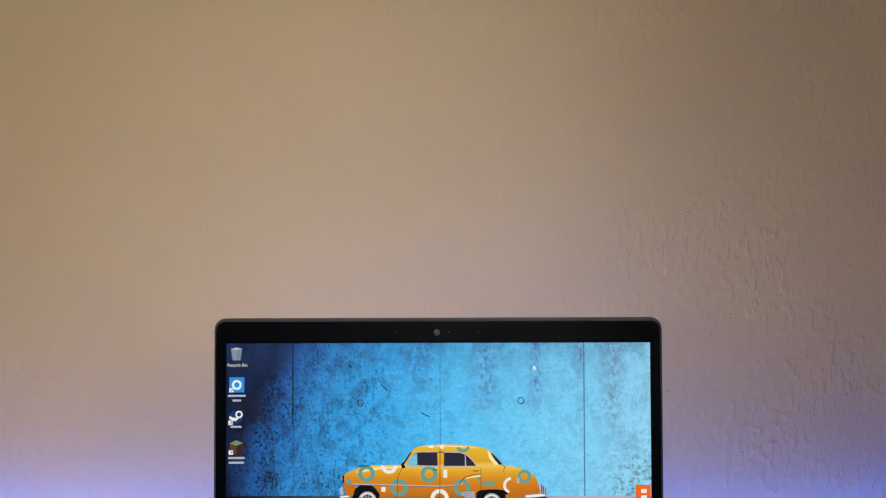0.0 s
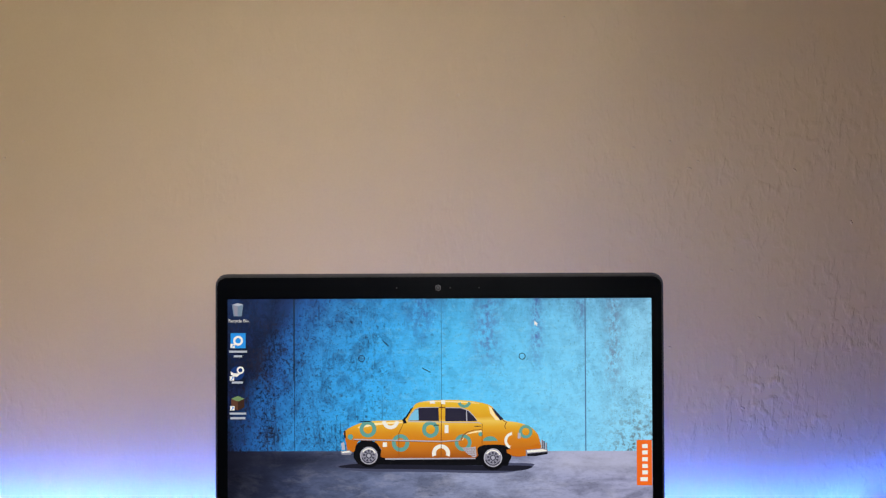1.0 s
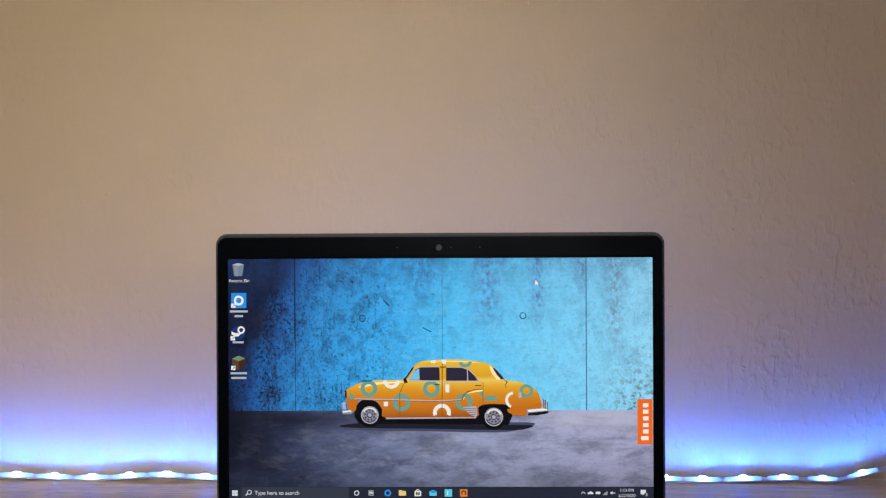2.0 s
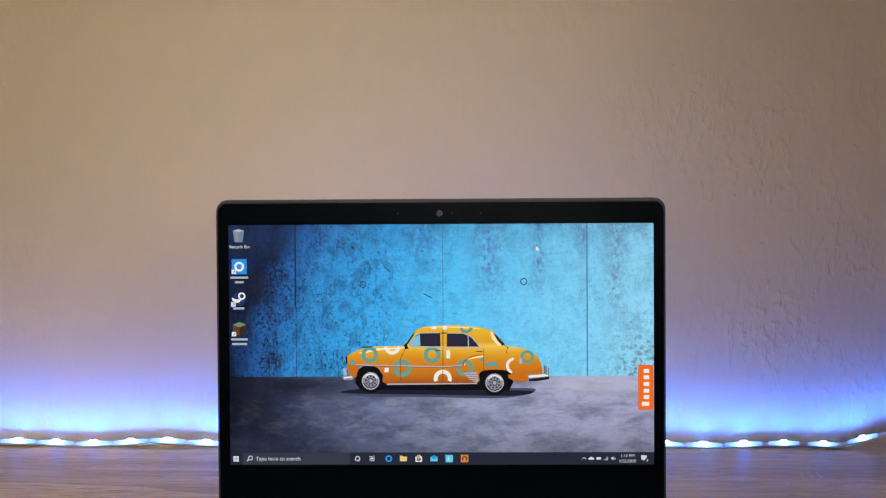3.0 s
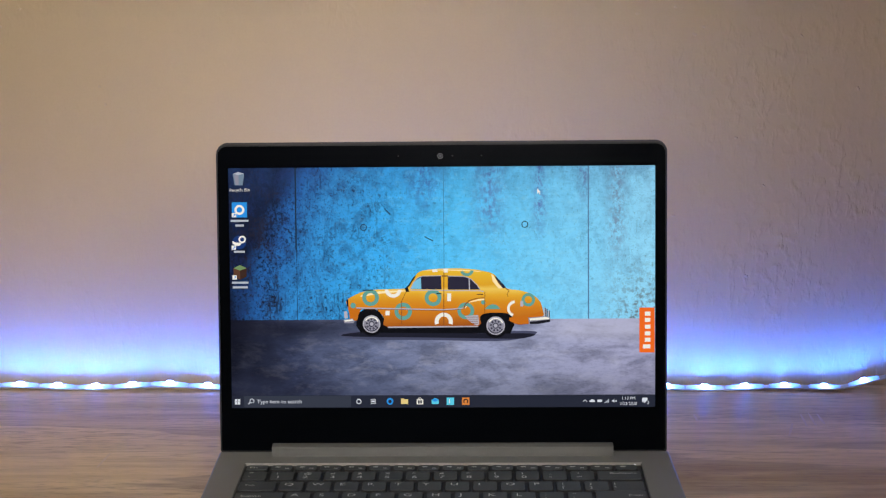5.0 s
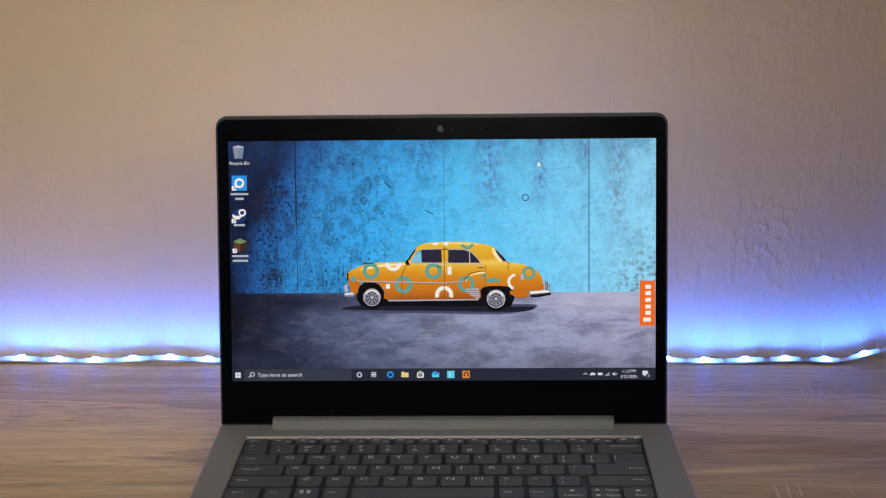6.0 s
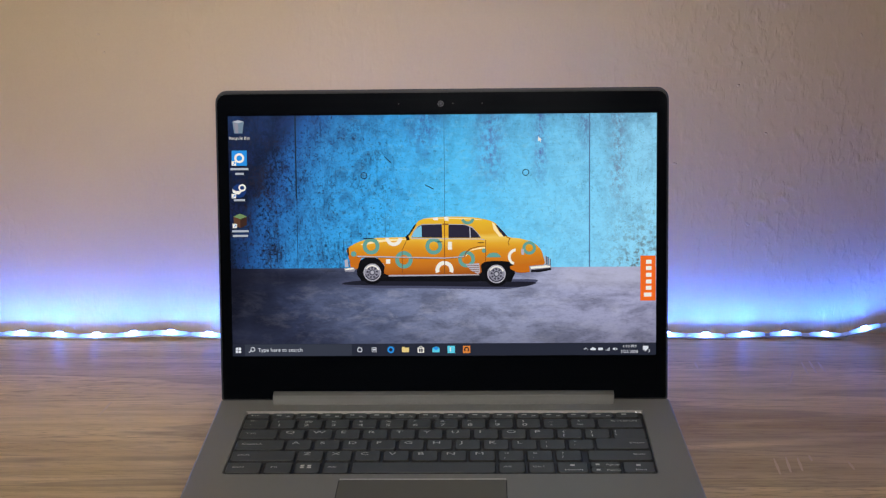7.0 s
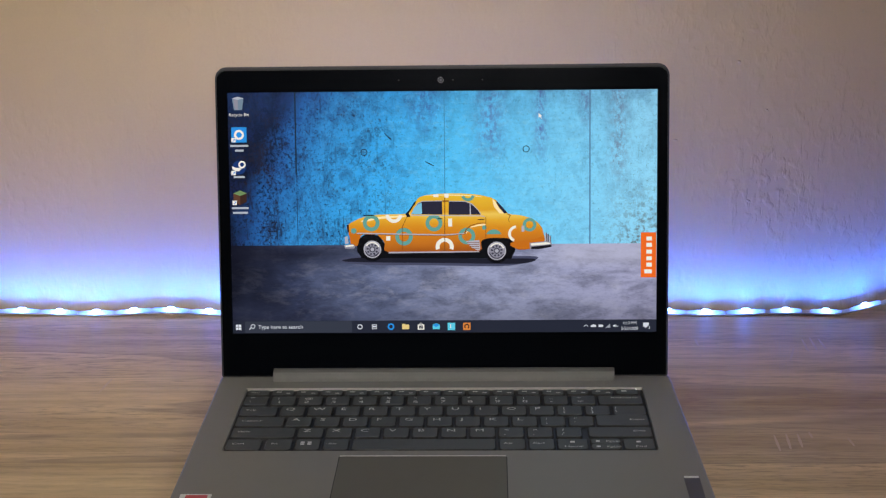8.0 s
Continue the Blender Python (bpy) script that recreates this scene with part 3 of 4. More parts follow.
def sheet(name, pts, material, layer, curved=0, label=""):
    """One flat shape on the screen; pts in millimetres from the lid's foot."""
    pts = [(x / 1000, y / 1000) for x, y in pts]
    if curved:
        pts = smooth_path(pts, curved)
    bm = bmesh.new()
    vs = [bm.verts.new((x, y, LAYER * layer)) for x, y in pts]
    ed = [bm.edges.new((vs[i], vs[(i + 1) % len(vs)])) for i in range(len(vs))]
    bmesh.ops.triangle_fill(bm, use_beauty=True, use_dissolve=False, edges=ed)
    for f in bm.faces:
        f.normal_update()
        if f.normal.z < 0:
            f.normal_flip()
    me = bpy.data.meshes.new(name)
    bm.to_mesh(me)
    bm.free()
    me.materials.append(material)
    return part(name, me, None, display, label)


def plate(name, x0, x1, y0, y1, material, layer, label=""):
    return sheet(name, [(x0, y0), (x1, y0), (x1, y1), (x0, y1)], material, layer, 0, label)


def arc(name, cx, cy, r1, r0, material, layer, a0=0, a1=360, squash=1.0):
    """A ring, part of a ring, or a disc when r0 is 0."""
    bm = bmesh.new()
    n = max(6, int(abs(a1 - a0) / 12))
    full = abs(a1 - a0) >= 360
    angles = [radians(a0 + (a1 - a0) * k / n) for k in range(n if full else n + 1)]
    ring = lambda r: [bm.verts.new(((cx + r * math.cos(a)) / 1000, (cy + r * squash * math.sin(a)) / 1000, LAYER * layer)) for a in angles]
    out = ring(r1)
    if r0:
        inn = ring(r0)
        for i in range(len(out) - (0 if full else 1)):
            j = (i + 1) % len(out)
            bm.faces.new((out[i], out[j], inn[j], inn[i]))
    else:
        bm.faces.new(out)
    me = bpy.data.meshes.new(name)
    bm.to_mesh(me)
    bm.free()
    me.materials.append(material)
    return part(name, me, None, display)


def words(name, text, x, y, size, material, align="LEFT", layer=7, stretch=1.0):
    part(name, text_mesh(name, text, size / 1000, material, align, stretch), None, display, "", Matrix.Translation((x / 1000, y / 1000, LAYER * layer)))


L, Rr, B, U = SX0 * 1000, SX1 * 1000, SY0 * 1000, SY1 * 1000
HORIZON = 96.7
plate("pictured_wall", L, Rr, HORIZON, U, M_PIC_WALL, 1, "stained blue concrete wall in the picture")
plate("pictured_floor", L, Rr, B, HORIZON, M_PIC_FLOOR, 1, "grey concrete floor in the picture")
S_STEEL = lit("screen_steel", 140, 138, 152)
S_TUBE = lit("screen_wheel_slot", 58, 58, 72)
S_GROUND = lit("screen_ground_shadow", 28, 29, 42)
S_PENUMBRA = lit("screen_soft_shadow", 70, 73, 98)
# the parked saloon car of the picture
S_SEAM_B = lit("screen_faint_seam", 58, 128, 172)
S_SEAM_C = lit("screen_grey_seam", 82, 122, 158)
for x, w, tone, foot in ((-105.6, 0.95, S_SEAM, 147.9), (-105.2, 0.4, S_SEAM, HORIZON), (1.9, 0.5, S_SEAM_B, HORIZON), (106.4, 0.9, S_SEAM_C, HORIZON)):
    plate("pictured_seam", x - w / 2, x + w / 2, foot, U, tone, 2)
sheet("pictured_shadow_edge", [(-75.5, 85.4), (-60.0, 88.6), (20.0, 87.6), (62.0, 88.0), (69.0, 86.4), (60.0, 83.0), (40.0, 80.6), (-10.0, 81.6), (-57.0, 82.2)], S_PENUMBRA, 1.6, 3)
sheet("pictured_shadow", [(-73.9, 85.2), (-59.0, 87.6), (-26.1, 87.4), (27.2, 86.2), (66.1, 86.0), (59.9, 82.7), (39.4, 82.4), (-9.8, 83.4), (-55.0, 84.0)], S_GROUND, 2, 3)
sheet("pictured_underside", [(-62.3, 92.1), (-62.1, 100.4), (-54.7, 105.7), (-45.7, 103.2), (-39.2, 93.2), (25.2, 92.8), (28.1, 100.2), (39.6, 102.6), (51.0, 100.1), (52.6, 92.3), (49.7, 86.1), (-59.0, 87.2)], S_DARK, 3)
sheet("pictured_car", [(-69.0, 111.1), (-60.3, 116.0), (-50.4, 118.4), (-38.1, 118.9), (-27.0, 119.3), (-23.3, 121.9), (-19.5, 127.6), (-16.2, 131.3), (-8.0, 133.2), (7.1, 133.8), (19.3, 133.4), (29.5, 132.0), (38.5, 128.9), (46.6, 119.4), (56.0, 117.7), (65.3, 114.8), (71.0, 109.8), (73.0, 104.5), (73.4, 97.9), (63.2, 93.2), (53.0, 93.1), (51.0, 99.3), (44.9, 101.2), (32.2, 101.0), (27.7, 98.2), (26.4, 91.6), (1.4, 91.3), (-39.2, 91.2), (-42.0, 97.8), (-47.3, 104.0), (-54.7, 105.3), (-60.1, 102.4), (-61.8, 96.3), (-66.7, 97.1), (-67.4, 104.1), (-69.0, 107.4)], M_PIC_CAR, 4, 3, "orange and teal patterned saloon car")
sheet("pictured_window", [(-22.5, 118.8), (-20.4, 123.5), (-17.5, 126.8), (-14.2, 128.0), (-0.3, 128.2), (0.0, 118.5)], S_GLASS, 5)
sheet("pictured_window", [(-22.1, 119.0), (-20.4, 123.1), (-17.5, 126.2), (-15.0, 127.2), (-14.7, 119.0)], S_SKY, 6)
sheet("pictured_window", [(4.6, 127.9), (16.4, 127.7), (21.3, 125.7), (25.4, 121.6), (27.8, 118.3), (4.5, 118.3)], S_GLASS, 5)
sheet("pictured_pillar", [(19.7, 127.0), (20.3, 126.7), (20.7, 118.3), (19.8, 118.4)], S_CHROME, 6)
sheet("pictured_window", [(38.3, 127.8), (40.1, 127.2), (47.0, 119.6), (44.5, 119.0), (41.3, 123.1)], S_GLASS, 5)
for cx, cy, tr, rim in ((-51.1, 93.5, 8.7, 6.4), (39.1, 91.9, 9.1, 6.7)):
    arc("pictured_tyre", cx, cy, tr, 0, S_DARK, 5)
    arc("pictured_rim", cx, cy, rim, 0, S_STEEL, 5.6)
    arc("pictured_rim_edge", cx, cy, rim, rim - 0.8, S_CHROME, 6)
    arc("pictured_rim_glint", cx, cy, rim - 0.9, rim - 1.9, S_WHITE, 6, 20, 150)
    arc("pictured_rim_shade", cx, cy, rim - 0.8, rim - 1.7, S_TUBE, 6, 195, 335)
    for k in range(9):
        a = radians(40 * k + 12)
        sheet("pictured_slot", [(cx + r * math.cos(a + d), cy + r * math.sin(a + d)) for r, d in ((2.7, -0.16), (4.3, -0.20), (4.3, 0.20), (2.7, 0.16))], S_TUBE, 6.3)
    arc("pictured_hub", cx, cy, 2.2, 1.5, S_TUBE, 6.3)
    arc("pictured_hub", cx, cy, 1.2, 0, S_CHROME, 6.4)
RINGS = [(-51.7, 112.7, 6.1, 3.3), (-28.0, 102.6, 6.4, 3.5), (-6.2, 112.4, 6.1, 3.3), (17.5, 102.8, 6.1, 3.5), (62.9, 110.7, 4.9, 2.7)]
for x, y, r1, r0 in RINGS:
    arc("pictured_ring", x, y, r1, r0, S_TEAL, 5)
x, y, r1, r0 = (37.1, 101.4, 6.1, 3.3)
arc("pictured_ring", x, y, r1, 0, S_TEAL, 5, 25, 155)
x, y, r1, r0 = (18.5, 133.1, 5.1, 2.9)
arc("pictured_ring", x, y, r1, r0, S_TEAL, 5, 200, 345)
x, y, r1, r0 = (-35.2, 118.7, 6.1, 3.5)
arc("pictured_ring", x, y, r1, r0, S_WHITE, 5, 182, 356)
x, y, r1, r0 = (1.4, 95.0, 6.6, 3.7)
arc("pictured_ring", x, y, r1, r0, S_WHITE, 5, -20, 200)
x, y, r1, r0 = (53.5, 104.2, 6.1, 4.1)
arc("pictured_ring", x, y, r1, r0, S_WHITE, 5, 95, 250)
x, y, r1, r0 = (-64.5, 107.0, 2.0, 1.2)
arc("pictured_dot", x, y, r1, 0, S_TEAL, 5)
x, y, r1, r0 = (30.2, 108.9, 1.6, 1.2)
arc("pictured_dot", x, y, r1, 0, S_TEAL, 5)
sheet("pictured_patch", [(-40.9, 103.1), (-37.9, 103.1), (-37.9, 99.8), (-41.0, 99.8)], S_WHITE, 5)
sheet("pictured_patch", [(4.1, 115.6), (6.9, 115.6), (6.9, 109.8), (4.0, 109.8)], S_WHITE, 5)
sheet("pictured_patch", [(-6.8, 133.0), (-3.1, 133.3), (-2.7, 131.2), (-6.4, 131.2)], S_WHITE, 5)
sheet("pictured_patch", [(1.4, 133.6), (4.6, 133.6), (4.6, 130.7), (1.8, 130.8)], S_WHITE, 5)
sheet("pictured_trim", [(-62.1, 105.7), (1.5, 104.1), (15.9, 105.0), (15.8, 104.4), (1.5, 103.3), (-62.1, 104.9)], S_CHROME, 6)
sheet("pictured_trim", [(-62.1, 104.9), (1.5, 103.3), (15.8, 104.4), (15.8, 104.0), (1.5, 102.9), (-62.1, 104.5)], S_TRIM, 6)
sheet("pictured_trim", [(-22.5, 118.4), (27.8, 117.7), (30.7, 117.1), (30.6, 116.5), (27.8, 117.1), (-22.5, 117.8)], S_CHROME, 6)
sheet("pictured_sill", [(-39.2, 91.6), (26.4, 91.8), (26.4, 91.0), (-39.3, 90.5)], S_CHROME, 6)
sheet("pictured_bumper", [(-71.7, 96.7), (-65.1, 97.5), (-63.4, 95.9), (-64.3, 94.2), (-70.9, 94.2)], S_STEEL, 6)
sheet("pictured_bumper", [(-71.0, 96.3), (-65.1, 97.0), (-64.3, 95.9), (-70.4, 95.3)], S_WHITE, 6.4)
sheet("pictured_bumper", [(-71.2, 102.5), (-69.1, 103.3), (-68.3, 97.9), (-70.8, 97.5)], S_CHROME, 5)
sheet("pictured_bumper", [(62.8, 97.6), (75.5, 98.7), (78.7, 97.9), (78.7, 95.0), (70.2, 93.4), (63.2, 93.4)], S_STEEL, 6)
sheet("pictured_bumper", [(63.6, 97.1), (74.7, 98.1), (77.9, 97.5), (77.9, 96.6), (70.2, 95.9), (64.0, 95.5)], S_WHITE, 6.4)
for k, (x, y0, y1) in enumerate(((74.5, 97.5, 104.9), (75.9, 97.5, 104.0), (77.5, 97.5, 102.8))):
    plate("pictured_overrider", x - 0.45, x + 0.45, y0, y1, S_STEEL if k == 1 else S_CHROME, 5)
    plate("pictured_overrider_gap", x + 0.45, x + 0.9, y0, y1, S_SHADE, 4.8)
sheet("pictured_bumper_shade", [(64.0, 94.7), (78.7, 96.2), (78.7, 94.6), (70.2, 93.0), (64.0, 93.0)], S_SHADE, 7)
sheet("pictured_fender_guard", [(16.6, 99.1), (26.5, 99.8), (27.2, 93.2), (25.6, 92.0), (20.7, 94.5)], S_CHROME, 6)
for k in range(4):
    y = 98.2 - k * 1.5
    plate("pictured_line", 17.8 + k * 1.1, 26.4, y - 0.2, y + 0.2, S_TRIM, 7)
sheet("pictured_door_line", [(-25.8, 117.4), (-25.4, 117.4), (-29.0, 109.6), (-29.0, 93.2), (-29.4, 93.2), (-29.5, 109.6)], S_TRIM, 6)
sheet("pictured_door_line", [(1.5, 130.8), (2.1, 130.8), (1.7, 91.7), (1.2, 91.8)], S_TRIM, 6)
sheet("pictured_door_line", [(31.2, 116.6), (31.6, 116.6), (31.4, 101.0), (31.0, 101.0)], S_TRIM, 6)
sheet("pictured_pillar", [(0.1, 128.7), (4.6, 128.7), (4.6, 127.8), (0.1, 127.8)], S_TRIM, 6)
sheet("pictured_mirror", [(-26.6, 119.1), (-24.5, 119.9), (-23.3, 117.0), (-25.8, 116.6)], S_SHADE, 7)
sheet("pictured_ornament", [(-58.2, 118.5), (-49.6, 118.7), (-49.6, 118.0), (-56.5, 117.8)], S_SHADE, 6)
sheet("pictured_grille", [(-69.4, 111.5), (-68.1, 111.5), (-67.8, 105.8), (-69.0, 106.6)], S_SHADE, 6)
sheet("pictured_lamp", [(57.2, 109.9), (59.2, 109.9), (59.2, 105.8), (57.1, 105.8)], S_CHROME, 6)
sheet("pictured_screen_pillar", [(-27.0, 119.1), (-24.1, 121.9), (-20.4, 127.6), (-18.7, 128.9), (-19.5, 126.8), (-23.3, 121.1), (-25.8, 118.2)], S_SHADE, 6)
for x, y, r1, r0 in ((-56.3, 163.9, 2.5, 1.9), (60.6, 165.4, 2.5, 1.9)):
    arc("pictured_bolt_mark", x, y, r1, r0, S_SEAM, 2)
sheet("pictured_crack", [(-12.3, 157.4), (-5.8, 154.1), (-6.2, 153.5), (-12.3, 156.6)], S_SEAM, 2)
sheet("pictured_crack", [(-41.4, 178.0), (-36.5, 173.5), (-37.0, 172.7), (-41.4, 177.2)], S_SEAM, 2)
S_HILITE = lit("screen_highlight", 250, 226, 170)
S_BODY_D = lit("screen_body_shade", 196, 108, 22)
sheet("pictured_highlight", [(36.0, 129.7), (38.1, 128.1), (41.3, 122.3), (45.0, 119.0), (41.3, 119.0), (37.2, 124.0)], S_HILITE, 4.5)
sheet("pictured_highlight", [(-58.6, 114.4), (-46.3, 117.2), (-27.8, 117.9), (-28.3, 117.0), (-45.5, 115.5), (-56.6, 113.5)], S_HILITE, 4.5, 3)
sheet("pictured_highlight", [(-14.2, 132.3), (3.0, 133.0), (21.4, 132.3), (29.5, 131.0), (21.4, 131.6), (3.0, 132.3)], S_HILITE, 4.5, 3)
sheet("pictured_fender_line", [(15.8, 104.4), (16.7, 107.7), (20.0, 110.6), (25.7, 112.2), (31.0, 112.5), (31.0, 112.1), (25.7, 111.7), (20.4, 110.1), (17.3, 107.3), (16.5, 104.4)], S_TRIM, 5.5)
sheet("pictured_fender", [(16.7, 105.2), (20.8, 109.7), (26.5, 111.3), (31.0, 111.7), (31.0, 107.6), (23.2, 106.8), (18.3, 101.9)], S_HILITE, 4.4)
sheet("pictured_fender", [(16.7, 104.0), (20.4, 108.9), (26.5, 110.1), (31.0, 110.5), (31.0, 101.4), (26.5, 99.8), (17.4, 99.5)], M_PIC_CAR, 4.6)
sheet("pictured_trunk_line", [(46.6, 119.2), (49.4, 117.7), (47.8, 114.9), (48.6, 112.8), (48.2, 112.6), (47.4, 114.9), (48.6, 117.5), (46.2, 118.8)], S_TRIM, 5.5)
sheet("pictured_rear_shade", [(48.9, 97.6), (66.1, 100.0), (72.2, 102.4), (72.6, 98.3), (63.2, 93.4), (53.0, 93.5)], S_BODY_D, 4.4, 2)
sheet("pictured_front_shade", [(-68.2, 106.2), (-62.1, 104.9), (-58.8, 105.7), (-61.3, 99.1), (-66.3, 97.5), (-67.5, 102.5)], S_BODY_D, 4.4, 2)
sheet("pictured_window_frame", [(-22.9, 118.8), (-20.6, 123.8), (-17.7, 127.1), (-14.4, 128.5), (-0.1, 128.7), (-0.2, 128.2), (-14.2, 128.0), (-17.5, 126.6), (-20.2, 123.3), (-22.3, 118.8)], S_CHROME, 6)
sheet("pictured_window_frame", [(4.6, 128.4), (16.4, 128.2), (21.7, 126.2), (25.8, 121.9), (28.2, 118.3), (27.7, 118.3), (25.4, 121.6), (21.3, 125.7), (16.4, 127.7), (4.6, 127.9)], S_CHROME, 6)
plate("pictured_handle", -3.7, -0.0, 115.2, 115.8, S_SHADE, 6)
plate("pictured_handle", 25.7, 30.2, 114.4, 115.0, S_SHADE, 6)

# taskbar
TY0, TY1 = B, 41.2
plate("taskbar", L, Rr, TY0, TY1, S_BAR, 3, "dark taskbar")
plate("search_field", -145.2, -66.8, TY0 + 0.3, TY1 - 0.3, S_FIELD, 4)
TM = (TY0 + TY1) / 2
words("search_text", "Type here to search", -135.6, TM - 1.2, 4.0, S_TEXT)
arc("search_glass", -139.4, TM + 0.6, 1.7, 1.2, S_TEXT, 6)
sheet("search_glass_stem", [(-140.2 - 0.9, TM - 0.2), (-140.2 - 0.3, TM - 0.6), (-140.2 - 1.8, TM - 2.0), (-140.2 - 2.2, TM - 1.6)], S_TEXT, 6)
cx = -150.0
for dx in (-1.05, 1.05):
    for dy in (-1.05, 1.05):
        plate("start_pane", cx + dx - 0.92, cx + dx + 0.92, TM + dy - 0.92, TM + dy + 0.92, S_TEXT, 6)
arc("task_circle", -61.0, TM, 1.9, 1.25, S_TEXT, 6)
cx = -50.3
plate("task_view", cx - 1.3, cx + 0.9, TM - 0.5, TM + 0.7, S_TEXT, 6)
for dx in (-1.7, 1.3):
    plate("task_view", cx + dx - 0.2, cx + dx + 0.2, TM - 1.9, TM + 1.9, S_TEXT, 6)
plate("task_view", cx - 1.3, cx + 0.9, TM + 1.3, TM + 1.7, S_TEXT, 6)
plate("task_view", cx - 1.3, cx + 0.9, TM - 1.7, TM - 1.3, S_TEXT, 6)
cx = -38.3
arc("browser_icon", cx, TM, 2.5, 1.3, S_BLUE, 6)
cx = -27.6
plate("folder_icon", cx - 2.6, cx + 2.6, TM - 1.9, TM + 1.5, S_YELLOW, 6)
plate("folder_icon", cx - 2.6, cx - 0.4, TM + 1.5, TM + 2.1, S_YELLOW, 6)
cx = -16.4
plate("shop_icon", cx - 2.4, cx + 2.4, TM - 2.3, TM + 1.5, S_WHITE, 6)
arc("shop_icon", cx, TM + 1.5, 1.3, 0.9, S_WHITE, 6, 0, 180)
for dx in (-0.8, 0.8):
    plate("shop_icon", cx + dx - 0.6, cx + dx + 0.6, TM - 1.6, TM + 0.8, S_BAR, 6.5)
cx = -5.3
sheet("mail_icon", [(cx - 2.6, TM - 2.0), (cx + 2.6, TM - 2.0), (cx + 2.6, TM + 1.2), (cx, TM + 2.4), (cx - 2.6, TM + 1.2)], S_CYAN, 6)
sheet("mail_icon", [(cx - 2.6, TM + 1.0), (cx, TM - 0.4), (cx + 2.6, TM + 1.0), (cx, TM + 2.3)], S_BLUE, 6.4)
cx = 5.8
plate("app_icon", cx - 2.7, cx + 2.7, TM - 2.7, TM + 2.7, S_CYAN, 6)
plate("app_icon", cx - 0.9, cx - 0.3, TM - 1.4, TM + 1.5, S_WHITE, 6.4)
cx = 17.0
plate("app_icon", cx - 2.7, cx + 2.7, TM - 2.7, TM + 2.7, S_AMBER, 6)
arc("app_icon", cx, TM, 1.9, 1.0, S_BROWN_D, 6.4, -60, 230)
# notification area
cx = 103.7
sheet("tray_arrow", [(cx - 1.5, TM - 0.9), (cx, TM + 0.5), (cx + 1.5, TM - 0.9), (cx + 1.5, TM - 0.3), (cx, TM + 1.1), (cx - 1.5, TM - 0.3)], S_TEXT, 6)
cx = 109.0
sheet("tray_cloud", [(cx - 1.9, TM - 0.9), (cx + 1.9, TM - 0.9), (cx + 2.1, TM + 0.1), (cx + 0.8, TM + 0.8), (cx - 0.2, TM + 1.3), (cx - 1.2, TM + 0.5), (cx - 2.1, TM + 0.1)], S_TEXT, 6)
cx = 114.3
plate("tray_battery", cx - 1.6, cx + 1.5, TM - 0.9, TM + 0.9, S_TEXT, 6)
plate("tray_battery", cx + 1.5, cx + 1.9, TM - 0.4, TM + 0.4, S_TEXT, 6)
cx = 119.6
for k in range(4):
    plate("tray_signal", cx - 1.6 + k * 0.85, cx - 1.0 + k * 0.85, TM - 1.4, TM - 0.8 + k * 0.65, S_MUTED, 6)
cx = 125.0
sheet("tray_speaker", [(cx - 1.7, TM - 0.5), (cx - 1.0, TM - 0.5), (cx, TM - 1.3), (cx, TM + 1.3), (cx - 1.0, TM + 0.5), (cx - 1.7, TM + 0.5)], S_TEXT, 6)
words("tray_mute", "x", cx + 0.3, TM - 0.8, 3.0, S_TEXT)
words("clock_text", "1:13 PM", 135.2, TM + 0.9, 3.1, S_TEXT, "CENTER")
words("date_text", "3/22/2020", 135.2, TM - 3.0, 3.1, S_TEXT, "CENTER")
cx = 147.1
plate("notice_icon", cx - 2.0, cx + 1.9, TM - 0.8, TM + 2.2, S_TEXT, 6)
sheet("notice_icon", [(cx - 0.6, TM - 0.8), (cx + 0.9, TM - 0.8), (cx - 0.6, TM - 2.0)], S_TEXT, 6)
arc("notice_badge", cx + 2.2, TM - 1.4, 1.6, 0, S_FIELD, 6.5)
words("notice_count", "3", cx + 1.6, TM - 2.4, 3.0, S_TEXT, "LEFT", 7.5)
# pointer
sheet("pointer", [(69.6, 191.2), (69.6, 187.6), (70.6, 188.4), (71.4, 186.9), (71.8, 187.1), (71.2, 188.6), (72.2, 188.8)], S_WHITE, 6)
# orange brand tag, drawn with plain bars in place of its letters
x0, x1, y0, y1 = 143.1, 154.1, 71.9, 104.6
plate("orange_tag", x0, min(x1, Rr), y0, y1, S_ORANGE, 3, "orange tag with plain white bars")
for k, (a, hgt) in enumerate(((0.09, 0.0), (0.24, 2.0), (0.38, 2.0), (0.53, 2.0), (0.68, 2.0), (0.82, 2.0))):
    yy = y0 + (y1 - y0) * a
    plate("tag_bar", x0 + 2.6 + hgt * 0.7, x0 + 8.0, yy, yy + 2.9, S_WHITE, 4)
# desktop icons
cx, cy = -146.8, 200.0
sheet("bin_icon", [(cx - 2.9, cy - 5.0), (cx + 2.9, cy - 5.0), (cx + 4.2, cy + 3.4), (cx, cy + 4.6), (cx - 4.2, cy + 3.4)], S_BIN, 4)
sheet("bin_icon", [(cx - 4.2, cy + 3.4), (cx, cy + 2.4), (cx + 4.2, cy + 3.4), (cx, cy + 4.6)], S_MUTED, 4.4)
sheet("bin_icon", [(cx - 2.2, cy - 4.4), (cx, cy - 5.0), (cx, cy + 2.2), (cx - 3.2, cy + 2.8)], S_STEEL, 4.3)
words("bin_label", "Recycle Bin", cx + 0.7, 190.6, 3.2, S_WHITE, "CENTER")


def bar_label(cx, y, widths):
    """Plain bars where a label names a brand."""
    for w in widths:
        x = cx - w / 2
        plate("label_bar", x, x + w, y, y + 1.5, S_MUTED, 6)
        y -= 3.4


